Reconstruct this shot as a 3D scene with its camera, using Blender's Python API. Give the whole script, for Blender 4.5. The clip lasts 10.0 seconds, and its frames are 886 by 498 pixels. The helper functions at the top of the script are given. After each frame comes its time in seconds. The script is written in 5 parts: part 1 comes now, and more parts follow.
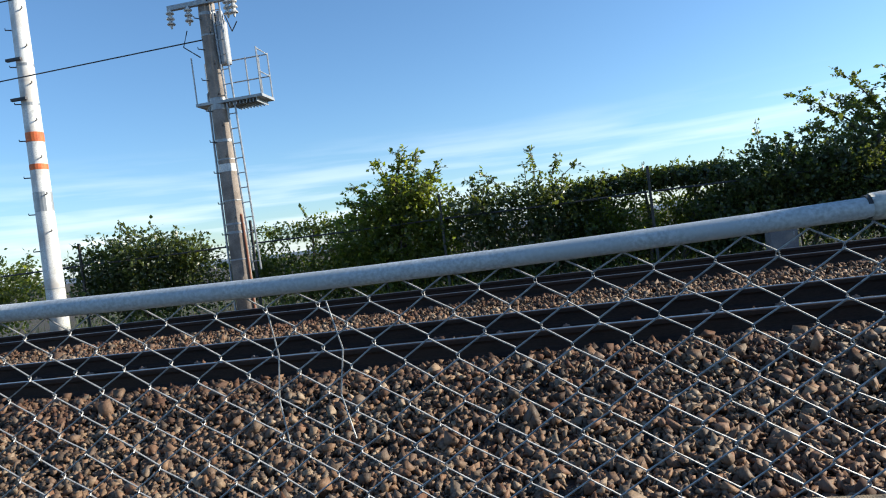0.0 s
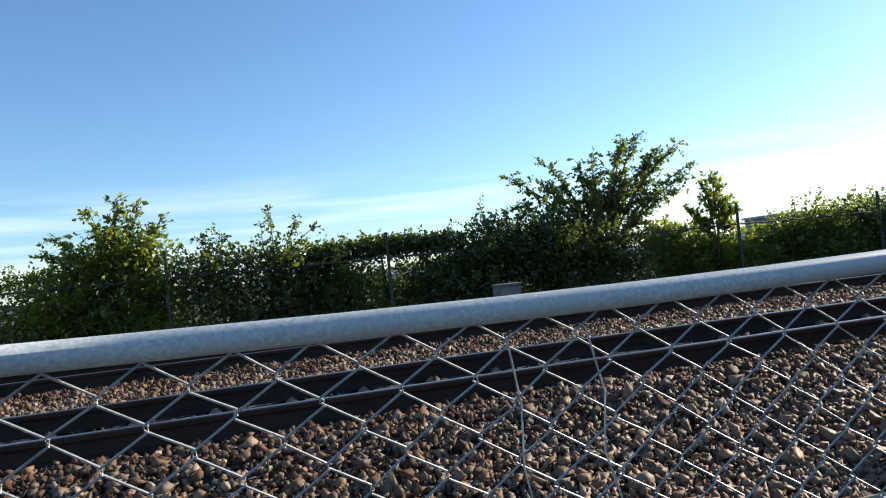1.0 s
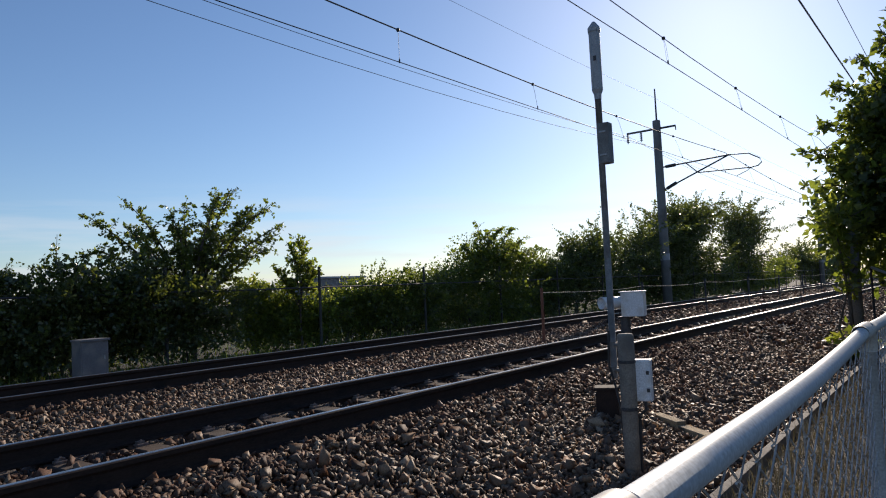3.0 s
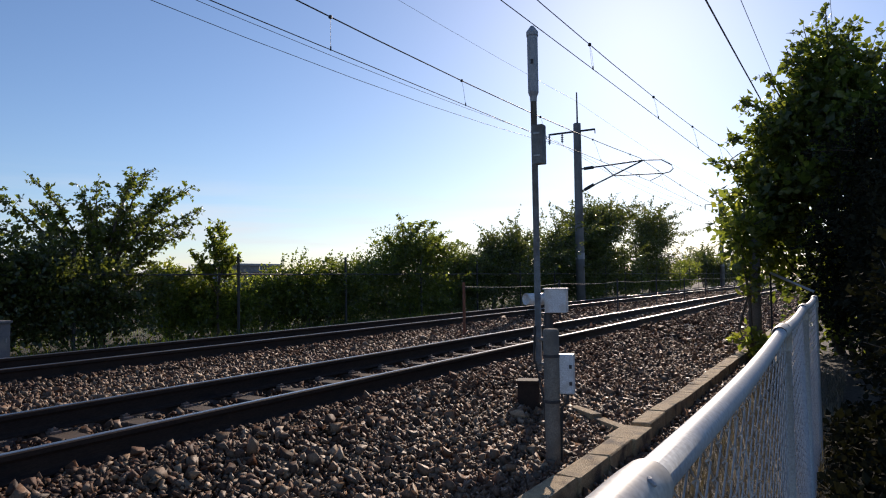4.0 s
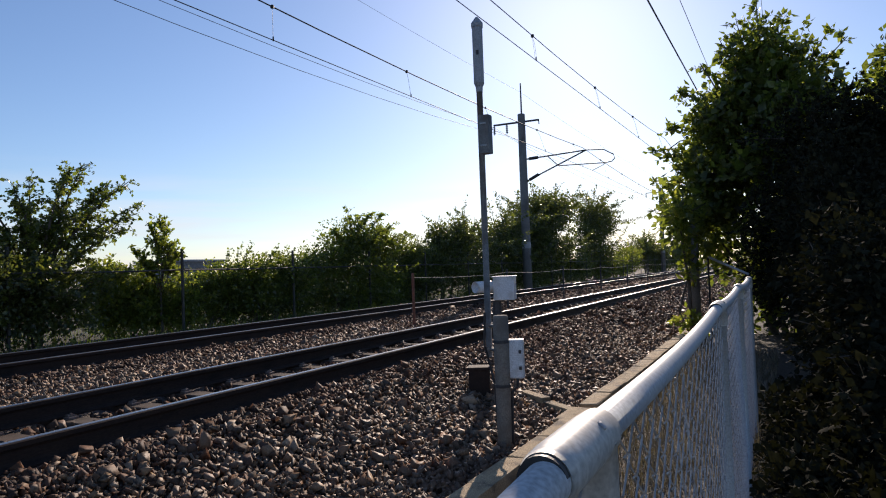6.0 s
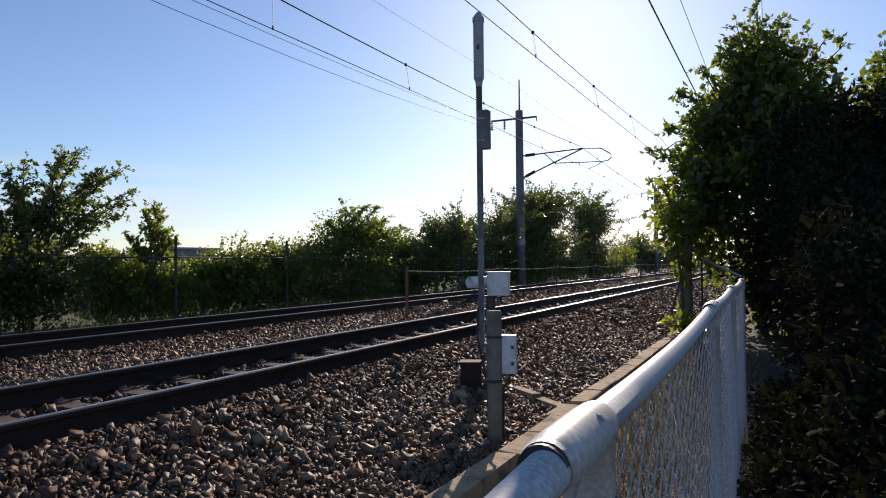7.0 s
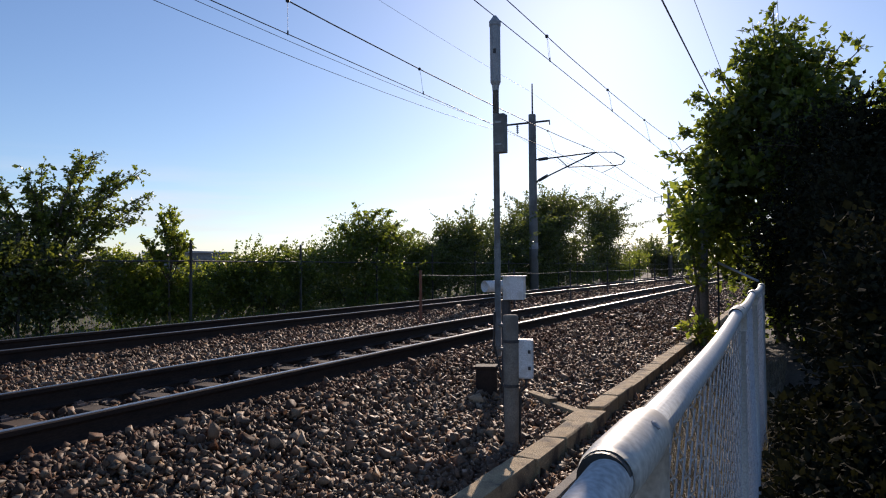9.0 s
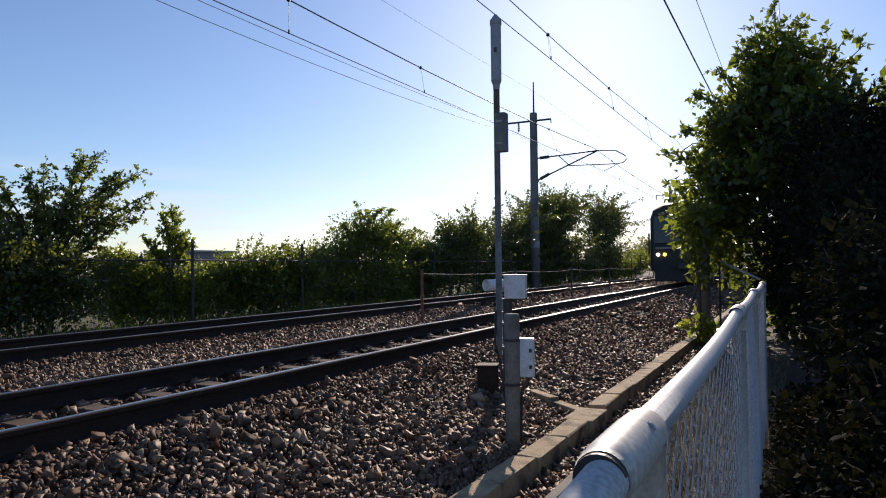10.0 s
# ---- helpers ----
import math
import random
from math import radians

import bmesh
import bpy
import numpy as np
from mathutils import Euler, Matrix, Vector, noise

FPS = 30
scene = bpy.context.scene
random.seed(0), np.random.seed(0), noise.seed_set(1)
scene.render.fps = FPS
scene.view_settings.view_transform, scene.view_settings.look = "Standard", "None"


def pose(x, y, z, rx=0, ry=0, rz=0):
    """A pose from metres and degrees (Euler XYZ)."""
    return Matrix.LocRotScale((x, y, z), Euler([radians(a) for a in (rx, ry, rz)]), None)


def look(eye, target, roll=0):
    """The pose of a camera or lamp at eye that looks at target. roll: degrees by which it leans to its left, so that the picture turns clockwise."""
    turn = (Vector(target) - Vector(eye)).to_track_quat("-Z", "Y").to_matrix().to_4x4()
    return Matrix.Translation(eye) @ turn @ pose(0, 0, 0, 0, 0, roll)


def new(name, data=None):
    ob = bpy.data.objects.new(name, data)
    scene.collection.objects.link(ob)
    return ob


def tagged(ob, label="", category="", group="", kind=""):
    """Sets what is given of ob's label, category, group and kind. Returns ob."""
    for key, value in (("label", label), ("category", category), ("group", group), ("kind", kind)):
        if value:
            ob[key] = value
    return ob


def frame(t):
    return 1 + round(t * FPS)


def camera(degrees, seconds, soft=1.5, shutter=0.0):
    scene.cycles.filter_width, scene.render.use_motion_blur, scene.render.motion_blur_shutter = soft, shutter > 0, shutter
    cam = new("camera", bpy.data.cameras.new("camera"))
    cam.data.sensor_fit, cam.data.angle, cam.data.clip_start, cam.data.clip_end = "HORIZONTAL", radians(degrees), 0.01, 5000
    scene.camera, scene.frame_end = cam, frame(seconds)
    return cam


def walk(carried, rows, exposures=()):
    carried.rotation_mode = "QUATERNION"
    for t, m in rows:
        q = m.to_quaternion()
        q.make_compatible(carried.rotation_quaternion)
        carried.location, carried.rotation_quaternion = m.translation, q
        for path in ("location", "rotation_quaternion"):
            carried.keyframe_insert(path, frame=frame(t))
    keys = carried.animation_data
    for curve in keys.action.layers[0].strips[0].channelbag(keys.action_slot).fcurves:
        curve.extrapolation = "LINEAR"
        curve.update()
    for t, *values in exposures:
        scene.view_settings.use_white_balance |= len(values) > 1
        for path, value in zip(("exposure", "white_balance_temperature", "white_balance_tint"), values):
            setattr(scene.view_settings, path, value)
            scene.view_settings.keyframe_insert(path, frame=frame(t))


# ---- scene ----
# World: x along the railway, y across it, z = 0 at the top of the rails.
cam = camera(64.9, 10.0, 1.1)
PATH = [
    (0, (-2.981, -4.79, 0.722), (-3.327, -2.817, 0.685), -7.2),
    (0.5, (-3.432, -4.635, 0.724), (-3.578, -2.639, 0.695), -7.3),
    (0.8, (-3.686, -4.6, 0.741), (-3.466, -2.615, 0.791), -6.5),
    (1, (-3.849, -4.46, 0.731), (-3.305, -2.54, 0.788), -5.8),
    (1.2, (-3.99, -4.38, 0.744), (-3.351, -2.489, 0.784), -5.9),
    (1.5, (-4.109, -4.299, 0.76), (-3.347, -2.452, 0.859), -8.0),
    (2, (-4.404, -4.168, 0.797), (-3.25, -2.557, 1.068), -9.4),
    (2.2, (-4.512, -4.096, 0.807), (-3.154, -2.638, 0.983), -9.5),
    (2.5, (-4.625, -3.991, 0.839), (-3.159, -2.634, 0.937), -9.2),
    (2.8, (-4.623, -3.872, 0.842), (-3.068, -2.627, 1.019), -5.5),
    (3, (-4.645, -3.829, 0.852), (-3.054, -2.622, 0.968), -2.7),
    (3.2, (-4.649, -3.799, 0.874), (-2.973, -2.711, 0.95), -3.3),
    (4.3, (-4.829, -3.771, 0.846), (-3.107, -2.758, 0.937), -0.8),
    (4.5, (-4.858, -3.772, 0.84), (-3.145, -2.748, 0.96), -0.8),
    (5, (-4.847, -3.76, 0.836), (-3.094, -2.799, 0.902), -0.8),
    (5.5, (-4.827, -3.768, 0.844), (-3.063, -2.83, 0.919), -1.5),
    (6, (-4.819, -3.782, 0.839), (-3.025, -2.899, 0.898), -2.1),
    (7.5, (-4.831, -3.761, 0.835), (-3.032, -2.886, 0.872), -0.1),
    (8, (-4.829, -3.744, 0.836), (-3.034, -2.863, 0.868), 0.0),
    (8.5, (-4.828, -3.743, 0.837), (-3.033, -2.863, 0.879), -0.6),
    (9, (-4.833, -3.741, 0.835), (-3.047, -2.842, 0.89), -0.5),
    (9.5, (-4.827, -3.75, 0.838), (-3.044, -2.846, 0.884), -0.7),
    (10, (-4.835, -3.746, 0.838), (-3.051, -2.843, 0.889), -0.6),
]
EXPOSURE = [(0.0, 0.72, 6000, 5), (0.5, 0.8, 6150, 5), (1.0, 0.79, 6200, 5), (2.0, 0.32, 6300, 9), (3.0, -0.03, 6350, 14), (4.5, 0.04, 6450, 18), (10.0, 0.08, 6450, 18)]
walk(cam, [(t, look(eye, target, roll)) for t, eye, target, roll in PATH], EXPOSURE)

# ---- light ----
SUN_AZ, SUN_EL = 14.5, 22.0
sun_way = Vector((math.cos(radians(SUN_EL)) * math.cos(radians(SUN_AZ)), math.cos(radians(SUN_EL)) * math.sin(radians(SUN_AZ)), math.sin(radians(SUN_EL))))
world = bpy.data.worlds.new("sky")
scene.world = world
world.use_nodes = True
wn = world.node_tree
wn.nodes.clear()
w_out = wn.nodes.new("ShaderNodeOutputWorld")
w_bg = wn.nodes.new("ShaderNodeBackground")
w_sky = wn.nodes.new("ShaderNodeTexSky")
w_sky.sky_type, w_sky.sun_disc = "NISHITA", False
w_sky.sun_elevation, w_sky.sun_rotation = radians(SUN_EL), radians(90 - SUN_AZ)
w_sky.air_density, w_sky.dust_density, w_sky.ozone_density = 1.0, 0.3, 4.5
w_bg.inputs["Strength"].default_value = 0.112
w_tc, w_map, w_noise = wn.nodes.new("ShaderNodeTexCoord"), wn.nodes.new("ShaderNodeMapping"), wn.nodes.new("ShaderNodeTexNoise")
w_map.inputs["Scale"].default_value = (1.6, 1.6, 22.0)
w_noise.inputs["Scale"].default_value, w_noise.inputs["Detail"].default_value = 2.2, 6
w_sep, w_cov, w_low, w_mul, w_cloud = wn.nodes.new("ShaderNodeSeparateXYZ"), wn.nodes.new("ShaderNodeMapRange"), wn.nodes.new("ShaderNodeMapRange"), wn.nodes.new("ShaderNodeMath"), wn.nodes.new("ShaderNodeMix")
wn.links.new(w_tc.outputs["Generated"], w_map.inputs["Vector"])
wn.links.new(w_map.outputs["Vector"], w_noise.inputs["Vector"])
wn.links.new(w_tc.outputs["Generated"], w_sep.inputs["Vector"])
w_cov.inputs["From Min"].default_value, w_cov.inputs["From Max"].default_value = 0.44, 0.66
wn.links.new(w_noise.outputs["Fac"], w_cov.inputs["Value"])
w_low.inputs["From Min"].default_value, w_low.inputs["From Max"].default_value, w_low.inputs["To Min"].default_value, w_low.inputs["To Max"].default_value = 0.03, 0.16, 0.75, 0.0
wn.links.new(w_sep.outputs["Z"], w_low.inputs["Value"])
w_mul.operation = "MULTIPLY"
wn.links.new(w_cov.outputs["Result"], w_mul.inputs[0])
wn.links.new(w_low.outputs["Result"], w_mul.inputs[1])
w_cloud.data_type = "RGBA"
w_cloud.inputs["B"].default_value = (7.0, 7.2, 7.4, 1)
wn.links.new(w_mul.outputs["Value"], w_cloud.inputs["Factor"])
wn.links.new(w_sky.outputs["Color"], w_cloud.inputs["A"])
wn.links.new(w_cloud.outputs["Result"], w_bg.inputs["Color"])
wn.links.new(w_bg.outputs["Background"], w_out.inputs["Surface"])
sun_data = bpy.data.lights.new("sun", "SUN")
sun_data.energy, sun_data.angle, sun_data.color = 5.0, radians(0.5), (1.0, 0.86, 0.68)
sun = new("sun", sun_data)
sun.matrix_world = look(sun_way * 60, (0, 0, 0))


# ---- materials ----
def material(name, colours, rough=0.8, metal=0.0, scale=8.0, fine=60.0, bump=0.3, dist=0.01, island=False, per_object=False, stain=None, stain_scale=1.5, translucent=0.0, spec=0.5, emit=None, stretch=(1, 1, 1)):
    """A procedural surface: colours blended by coarse noise, or by each island's or object's chance, with fine grain, stains and relief."""
    m = bpy.data.materials.new(name)
    m.use_nodes = True
    t = m.node_tree
    n, l = t.nodes, t.links
    n.clear()
    out, bs = n.new("ShaderNodeOutputMaterial"), n.new("ShaderNodeBsdfPrincipled")
    geo = n.new("ShaderNodeNewGeometry")
    mp = n.new("ShaderNodeMapping")
    mp.inputs["Scale"].default_value = stretch
    l.new(geo.outputs["Position"], mp.inputs["Vector"])
    if per_object:
        tc = n.new("ShaderNodeTexCoord")
        l.new(tc.outputs["Object"], mp.inputs["Vector"])
    coarse, grain = n.new("ShaderNodeTexNoise"), n.new("ShaderNodeTexNoise")
    coarse.inputs["Scale"].default_value, coarse.inputs["Detail"].default_value = scale, 4
    grain.inputs["Scale"].default_value, grain.inputs["Detail"].default_value = fine, 3
    l.new(mp.outputs["Vector"], coarse.inputs["Vector"])
    l.new(mp.outputs["Vector"], grain.inputs["Vector"])
    ramp = n.new("ShaderNodeValToRGB")
    els = ramp.color_ramp.elements
    lo, hi = (0.0, 1.0) if (island or per_object) else (0.3, 0.7)
    while len(els) < len(colours):
        els.new(0.5)
    for i, c in enumerate(colours):
        els[i].position = lo + (hi - lo) * i / max(1, len(colours) - 1)
        els[i].color = (*c, 1)
    if island:
        l.new(geo.outputs["Random Per Island"], ramp.inputs["Fac"])
    elif per_object:
        oi = n.new("ShaderNodeObjectInfo")
        l.new(oi.outputs["Random"], ramp.inputs["Fac"])
    else:
        l.new(coarse.outputs["Fac"], ramp.inputs["Fac"])
    col = ramp.outputs["Color"]
    g = n.new("ShaderNodeMapRange")
    g.inputs["From Min"].default_value, g.inputs["From Max"].default_value = 0.3, 0.7
    g.inputs["To Min"].default_value, g.inputs["To Max"].default_value = 0.72, 1.2
    l.new(grain.outputs["Fac"], g.inputs["Value"])
    mul = n.new("ShaderNodeMix")
    mul.data_type, mul.blend_type = "RGBA", "MULTIPLY"
    mul.inputs["Factor"].default_value = 1.0
    l.new(col, mul.inputs["A"])
    l.new(g.outputs["Result"], mul.inputs["B"])
    col = mul.outputs["Result"]
    if stain:
        sn = n.new("ShaderNodeTexNoise")
        sn.inputs["Scale"].default_value, sn.inputs["Detail"].default_value = stain_scale, 5
        l.new(mp.outputs["Vector"], sn.inputs["Vector"])
        sr = n.new("ShaderNodeMapRange")
        sr.inputs["From Min"].default_value, sr.inputs["From Max"].default_value = 0.5, 0.68
        l.new(sn.outputs["Fac"], sr.inputs["Value"])
        sm = n.new("ShaderNodeMix")
        sm.data_type = "RGBA"
        l.new(sr.outputs["Result"], sm.inputs["Factor"])
        l.new(col, sm.inputs["A"])
        sm.inputs["B"].default_value = (*stain, 1)
        col = sm.outputs["Result"]
    l.new(col, bs.inputs["Base Color"])
    rr = n.new("ShaderNodeMapRange")
    rr.inputs["To Min"].default_value, rr.inputs["To Max"].default_value = max(0.02, rough - 0.1), min(1, rough + 0.1)
    l.new(coarse.outputs["Fac"], rr.inputs["Value"])
    l.new(rr.outputs["Result"], bs.inputs["Roughness"])
    bs.inputs["Metallic"].default_value = metal
    bs.inputs["Specular IOR Level"].default_value = spec
    if emit:
        bs.inputs["Emission Color"].default_value, bs.inputs["Emission Strength"].default_value = (*emit[0], 1), emit[1]
    if bump:
        bp = n.new("ShaderNodeBump")
        bp.inputs["Strength"].default_value, bp.inputs["Distance"].default_value = bump, dist
        l.new(grain.outputs["Fac"], bp.inputs["Height"])
        l.new(bp.outputs["Normal"], bs.inputs["Normal"])
    if translucent:
        tr, mx = n.new("ShaderNodeBsdfTranslucent"), n.new("ShaderNodeMixShader")
        br = n.new("ShaderNodeMix")
        br.data_type, br.blend_type = "RGBA", "MULTIPLY"
        br.inputs["Factor"].default_value = 1.0
        br.inputs["B"].default_value = (3.0, 2.9, 0.95, 1)
        l.new(col, br.inputs["A"])
        l.new(br.outputs["Result"], tr.inputs["Color"])
        mx.inputs["Fac"].default_value = translucent
        l.new(bs.outputs["BSDF"], mx.inputs[1])
        l.new(tr.outputs["BSDF"], mx.inputs[2])
        l.new(mx.outputs["Shader"], out.inputs["Surface"])
    else:
        l.new(bs.outputs["BSDF"], out.inputs["Surface"])
    return m


M_STONE = material("ballast_stone", [(0.055, 0.04, 0.03), (0.15, 0.102, 0.068), (0.235, 0.135, 0.076), (0.095, 0.075, 0.06), (0.30, 0.205, 0.125), (0.19, 0.098, 0.055), (0.135, 0.105, 0.078), (0.37, 0.275, 0.185)], 0.65, island=True, fine=90, bump=0.5, dist=0.004, stain=(0.17, 0.093, 0.055), stain_scale=1.3, spec=0.33)
M_STONE_RUST = material("rust_stained_stone", [(0.038, 0.026, 0.02), (0.085, 0.05, 0.034), (0.13, 0.066, 0.038), (0.06, 0.042, 0.033), (0.17, 0.10, 0.06), (0.115, 0.056, 0.034), (0.09, 0.065, 0.05)], 0.75, island=True, fine=90, bump=0.5, dist=0.004, stain=(0.10, 0.05, 0.032), stain_scale=1.3, spec=0.22)
M_BED = material("ballast_bed", [(0.07, 0.06, 0.055), (0.17, 0.14, 0.12), (0.10, 0.085, 0.075)], 0.9, scale=22, fine=45, bump=1.0, dist=0.05)
M_SOIL = material("soil", [(0.04, 0.034, 0.026), (0.075, 0.06, 0.042), (0.05, 0.048, 0.028)], 0.95, scale=0.7, fine=25, bump=0.8, dist=0.04)
M_RUST = material("rusty_steel", [(0.03, 0.02, 0.017), (0.042, 0.027, 0.021), (0.024, 0.018, 0.016)], 0.8, metal=0.0, spec=0.2, scale=9, fine=120, bump=0.25, dist=0.003, stretch=(0.3, 1, 1))
M_SHINE = material("polished_rail_head", [(0.42, 0.41, 0.39), (0.52, 0.5, 0.48)], 0.34, metal=1.0, scale=12, fine=200, bump=0.05, dist=0.001, stretch=(0.1, 1, 1))
M_SLEEPER = material("sleeper_concrete", [(0.065, 0.05, 0.04), (0.095, 0.074, 0.06), (0.08, 0.058, 0.045)], 0.95, scale=6, fine=90, bump=0.4, dist=0.005, stain=(0.08, 0.05, 0.034), stain_scale=3, spec=0.25)
M_CLIP = material("rail_clip_steel", [(0.22, 0.16, 0.13), (0.34, 0.28, 0.25)], 0.5, metal=0.5, scale=30, fine=150, bump=0.2, dist=0.002)
M_KERB = material("kerb_concrete", [(0.32, 0.235, 0.13), (0.44, 0.33, 0.19), (0.36, 0.255, 0.14)], 0.9, scale=7, fine=110, bump=0.8, dist=0.008, stain=(0.11, 0.085, 0.06), stain_scale=5)
M_PIPE = material("painted_pipe", [(0.42, 0.455, 0.485), (0.44, 0.475, 0.5), (0.43, 0.465, 0.49)], 0.48, metal=0.0, scale=5, fine=170, bump=0.05, dist=0.001, stain=(0.405, 0.435, 0.455), stain_scale=6)
M_SLEEVE = material("cast_sleeve", [(0.44, 0.44, 0.41), (0.52, 0.51, 0.47)], 0.5, metal=0.0, scale=14, fine=150, bump=0.15, dist=0.001, stain=(0.36, 0.34, 0.30), stain_scale=14)
M_WIRE = material("galvanised_wire", [(0.34, 0.345, 0.35), (0.45, 0.45, 0.445), (0.28, 0.28, 0.285)], 0.5, metal=0.4, scale=25, fine=200, bump=0.1, dist=0.001)
M_POLE = material("pole_concrete", [(0.24, 0.20, 0.17), (0.33, 0.28, 0.24), (0.28, 0.24, 0.21)], 0.9, scale=3, fine=60, bump=0.3, dist=0.005, stain=(0.16, 0.13, 0.11), stain_scale=2.2)
M_POLE_GREY = material("grey_pole_concrete", [(0.17, 0.165, 0.16), (0.23, 0.225, 0.215)], 0.9, scale=2, fine=50, bump=0.3, dist=0.005, stain=(0.13, 0.12, 0.11), stain_scale=1.5)
M_WHITE = material("white_painted_pole", [(0.78, 0.78, 0.76), (0.70, 0.70, 0.68)], 0.7, scale=2, fine=60, bump=0.15, dist=0.004, stain=(0.5, 0.47, 0.44), stain_scale=2.5)
M_ORANGE = material("orange_band", [(0.75, 0.18, 0.04), (0.62, 0.14, 0.05)], 0.6, scale=10, fine=90, bump=0.1)
M_GALV = material("galvanised_steel", [(0.34, 0.35, 0.36), (0.45, 0.46, 0.47)], 0.5, metal=0.5, scale=10, fine=120, bump=0.1, dist=0.002)
M_GALV_OLD = material("weathered_galvanised_steel", [(0.17, 0.175, 0.175), (0.24, 0.245, 0.24)], 0.65, metal=0.2, scale=10, fine=120, bump=0.1, dist=0.002, stain=(0.13, 0.12, 0.11), stain_scale=7, spec=0.3)
M_OLDPOST = material("weathered_fence_post", [(0.065, 0.062, 0.056), (0.095, 0.09, 0.084)], 0.85, scale=4, fine=80, bump=0.3, dist=0.004, spec=0.2)
M_DARK = material("dark_steel", [(0.05, 0.05, 0.055), (0.085, 0.08, 0.08)], 0.6, metal=0.3, scale=10, fine=100, bump=0.15, dist=0.002)
M_CABLE = material("cable_rubber", [(0.02, 0.02, 0.022), (0.035, 0.035, 0.035)], 0.6, scale=10, fine=100, bump=0.05)
M_PORCELAIN = material("porcelain", [(0.55, 0.53, 0.5), (0.66, 0.65, 0.62)], 0.3, scale=20, fine=80, bump=0.05)
M_BOXWHITE = material("enamelled_white_box", [(0.66, 0.69, 0.72), (0.74, 0.76, 0.78)], 0.45, scale=4, fine=120, bump=0.08, dist=0.001, stain=(0.52, 0.51, 0.48), stain_scale=9)
M_BOXGREY = material("grey_painted_steel", [(0.30, 0.31, 0.33), (0.38, 0.39, 0.41)], 0.5, metal=0.1, scale=6, fine=120, bump=0.1, dist=0.001)
M_STUMP = material("stump_concrete", [(0.16, 0.145, 0.12), (0.24, 0.215, 0.18), (0.19, 0.165, 0.135)], 0.9, scale=7, fine=90, bump=0.5, dist=0.006, stain=(0.15, 0.13, 0.11), stain_scale=5)
M_BARK = material("bark", [(0.09, 0.07, 0.055), (0.15, 0.12, 0.09)], 0.9, scale=8, fine=40, bump=0.8, dist=0.02, stretch=(1, 1, 0.3))
M_LEAF = material("leaf", [(0.05, 0.07, 0.024), (0.085, 0.11, 0.034), (0.065, 0.088, 0.028), (0.14, 0.16, 0.055)], 0.36, island=True, fine=30, bump=0, translucent=0.52, spec=0.7)
M_LEAF_LIGHT = material("light_leaf", [(0.075, 0.10, 0.03), (0.115, 0.145, 0.04), (0.085, 0.11, 0.035), (0.18, 0.19, 0.065)], 0.38, island=True, fine=30, bump=0, translucent=0.58, spec=0.7)
M_LEAF_DARK = material("dark_leaf", [(0.04, 0.056, 0.022), (0.065, 0.083, 0.03), (0.10, 0.118, 0.044)], 0.36, island=True, fine=30, bump=0, translucent=0.4, spec=0.7)
# leaf copy with deep shade put into its near-black, barely translucent colour
M_LEAF_SHADED = material("shaded_leaf", [(0.014, 0.016, 0.011), (0.022, 0.024, 0.015), (0.03, 0.03, 0.02)], 0.95, island=True, fine=30, bump=0, translucent=0.06, spec=0.05)
M_GRASS = material("dry_grass", [(0.16, 0.125, 0.09), (0.26, 0.21, 0.155), (0.10, 0.085, 0.055), (0.36, 0.31, 0.25)], 0.8, island=True, fine=40, bump=0, translucent=0.06)
M_WEED = material("green_weed", [(0.05, 0.10, 0.02), (0.09, 0.14, 0.03), (0.14, 0.16, 0.05)], 0.7, island=True, fine=40, bump=0, translucent=0.3)
M_TRAIN = material("brushed_steel_body", [(0.16, 0.165, 0.165), (0.2, 0.205, 0.205)], 0.4, metal=0.7, scale=1.5, fine=60, bump=0.05, dist=0.002)
M_TRAINFACE = material("grey_green_cab_paint", [(0.04, 0.046, 0.042), (0.055, 0.06, 0.056)], 0.5, scale=2, fine=50, bump=0.03, spec=0.1)
M_GLASS_DARK = material("cab_glass", [(0.02, 0.022, 0.022), (0.03, 0.032, 0.03)], 0.1, scale=1, fine=10, bump=0)
M_LAMP_WHITE = material("headlamp_white", [(0.9, 0.85, 0.7), (0.9, 0.85, 0.7)], 0.3, bump=0, emit=((1.0, 0.88, 0.62), 5.0))
M_LAMP_AMBER = material("headlamp_amber", [(0.9, 0.7, 0.2), (0.9, 0.7, 0.2)], 0.3, bump=0, emit=((1.0, 0.62, 0.10), 4.0))
M_BUILD = material("far_facade", [(0.2, 0.2, 0.21), (0.25, 0.25, 0.25)], 0.8, scale=0.3, fine=3, bump=0)
# the distance haze is mixed into the ridge's blue-grey colour
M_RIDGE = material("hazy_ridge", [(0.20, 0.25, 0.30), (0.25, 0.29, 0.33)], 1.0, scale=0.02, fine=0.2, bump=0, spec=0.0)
M_STAKE = material("faded_orange_stake", [(0.2, 0.075, 0.045), (0.26, 0.1, 0.055)], 0.7, scale=9, fine=90, bump=0.15)
M_CABINET = material("cabinet_paint", [(0.15, 0.15, 0.16), (0.19, 0.19, 0.2)], 0.6, scale=5, fine=90, bump=0.1, dist=0.001, stain=(0.24, 0.23, 0.21), stain_scale=6)
M_ROPE = material("pale_rope", [(0.25, 0.24, 0.2), (0.33, 0.31, 0.26)], 0.8, scale=40, fine=200, bump=0.2)


# ---- building helpers ----
def empty(name, m, label="", category="", group="", kind=""):
    ob = new(name)
    ob.matrix_world = m
    return tagged(ob, label, category, group, kind)


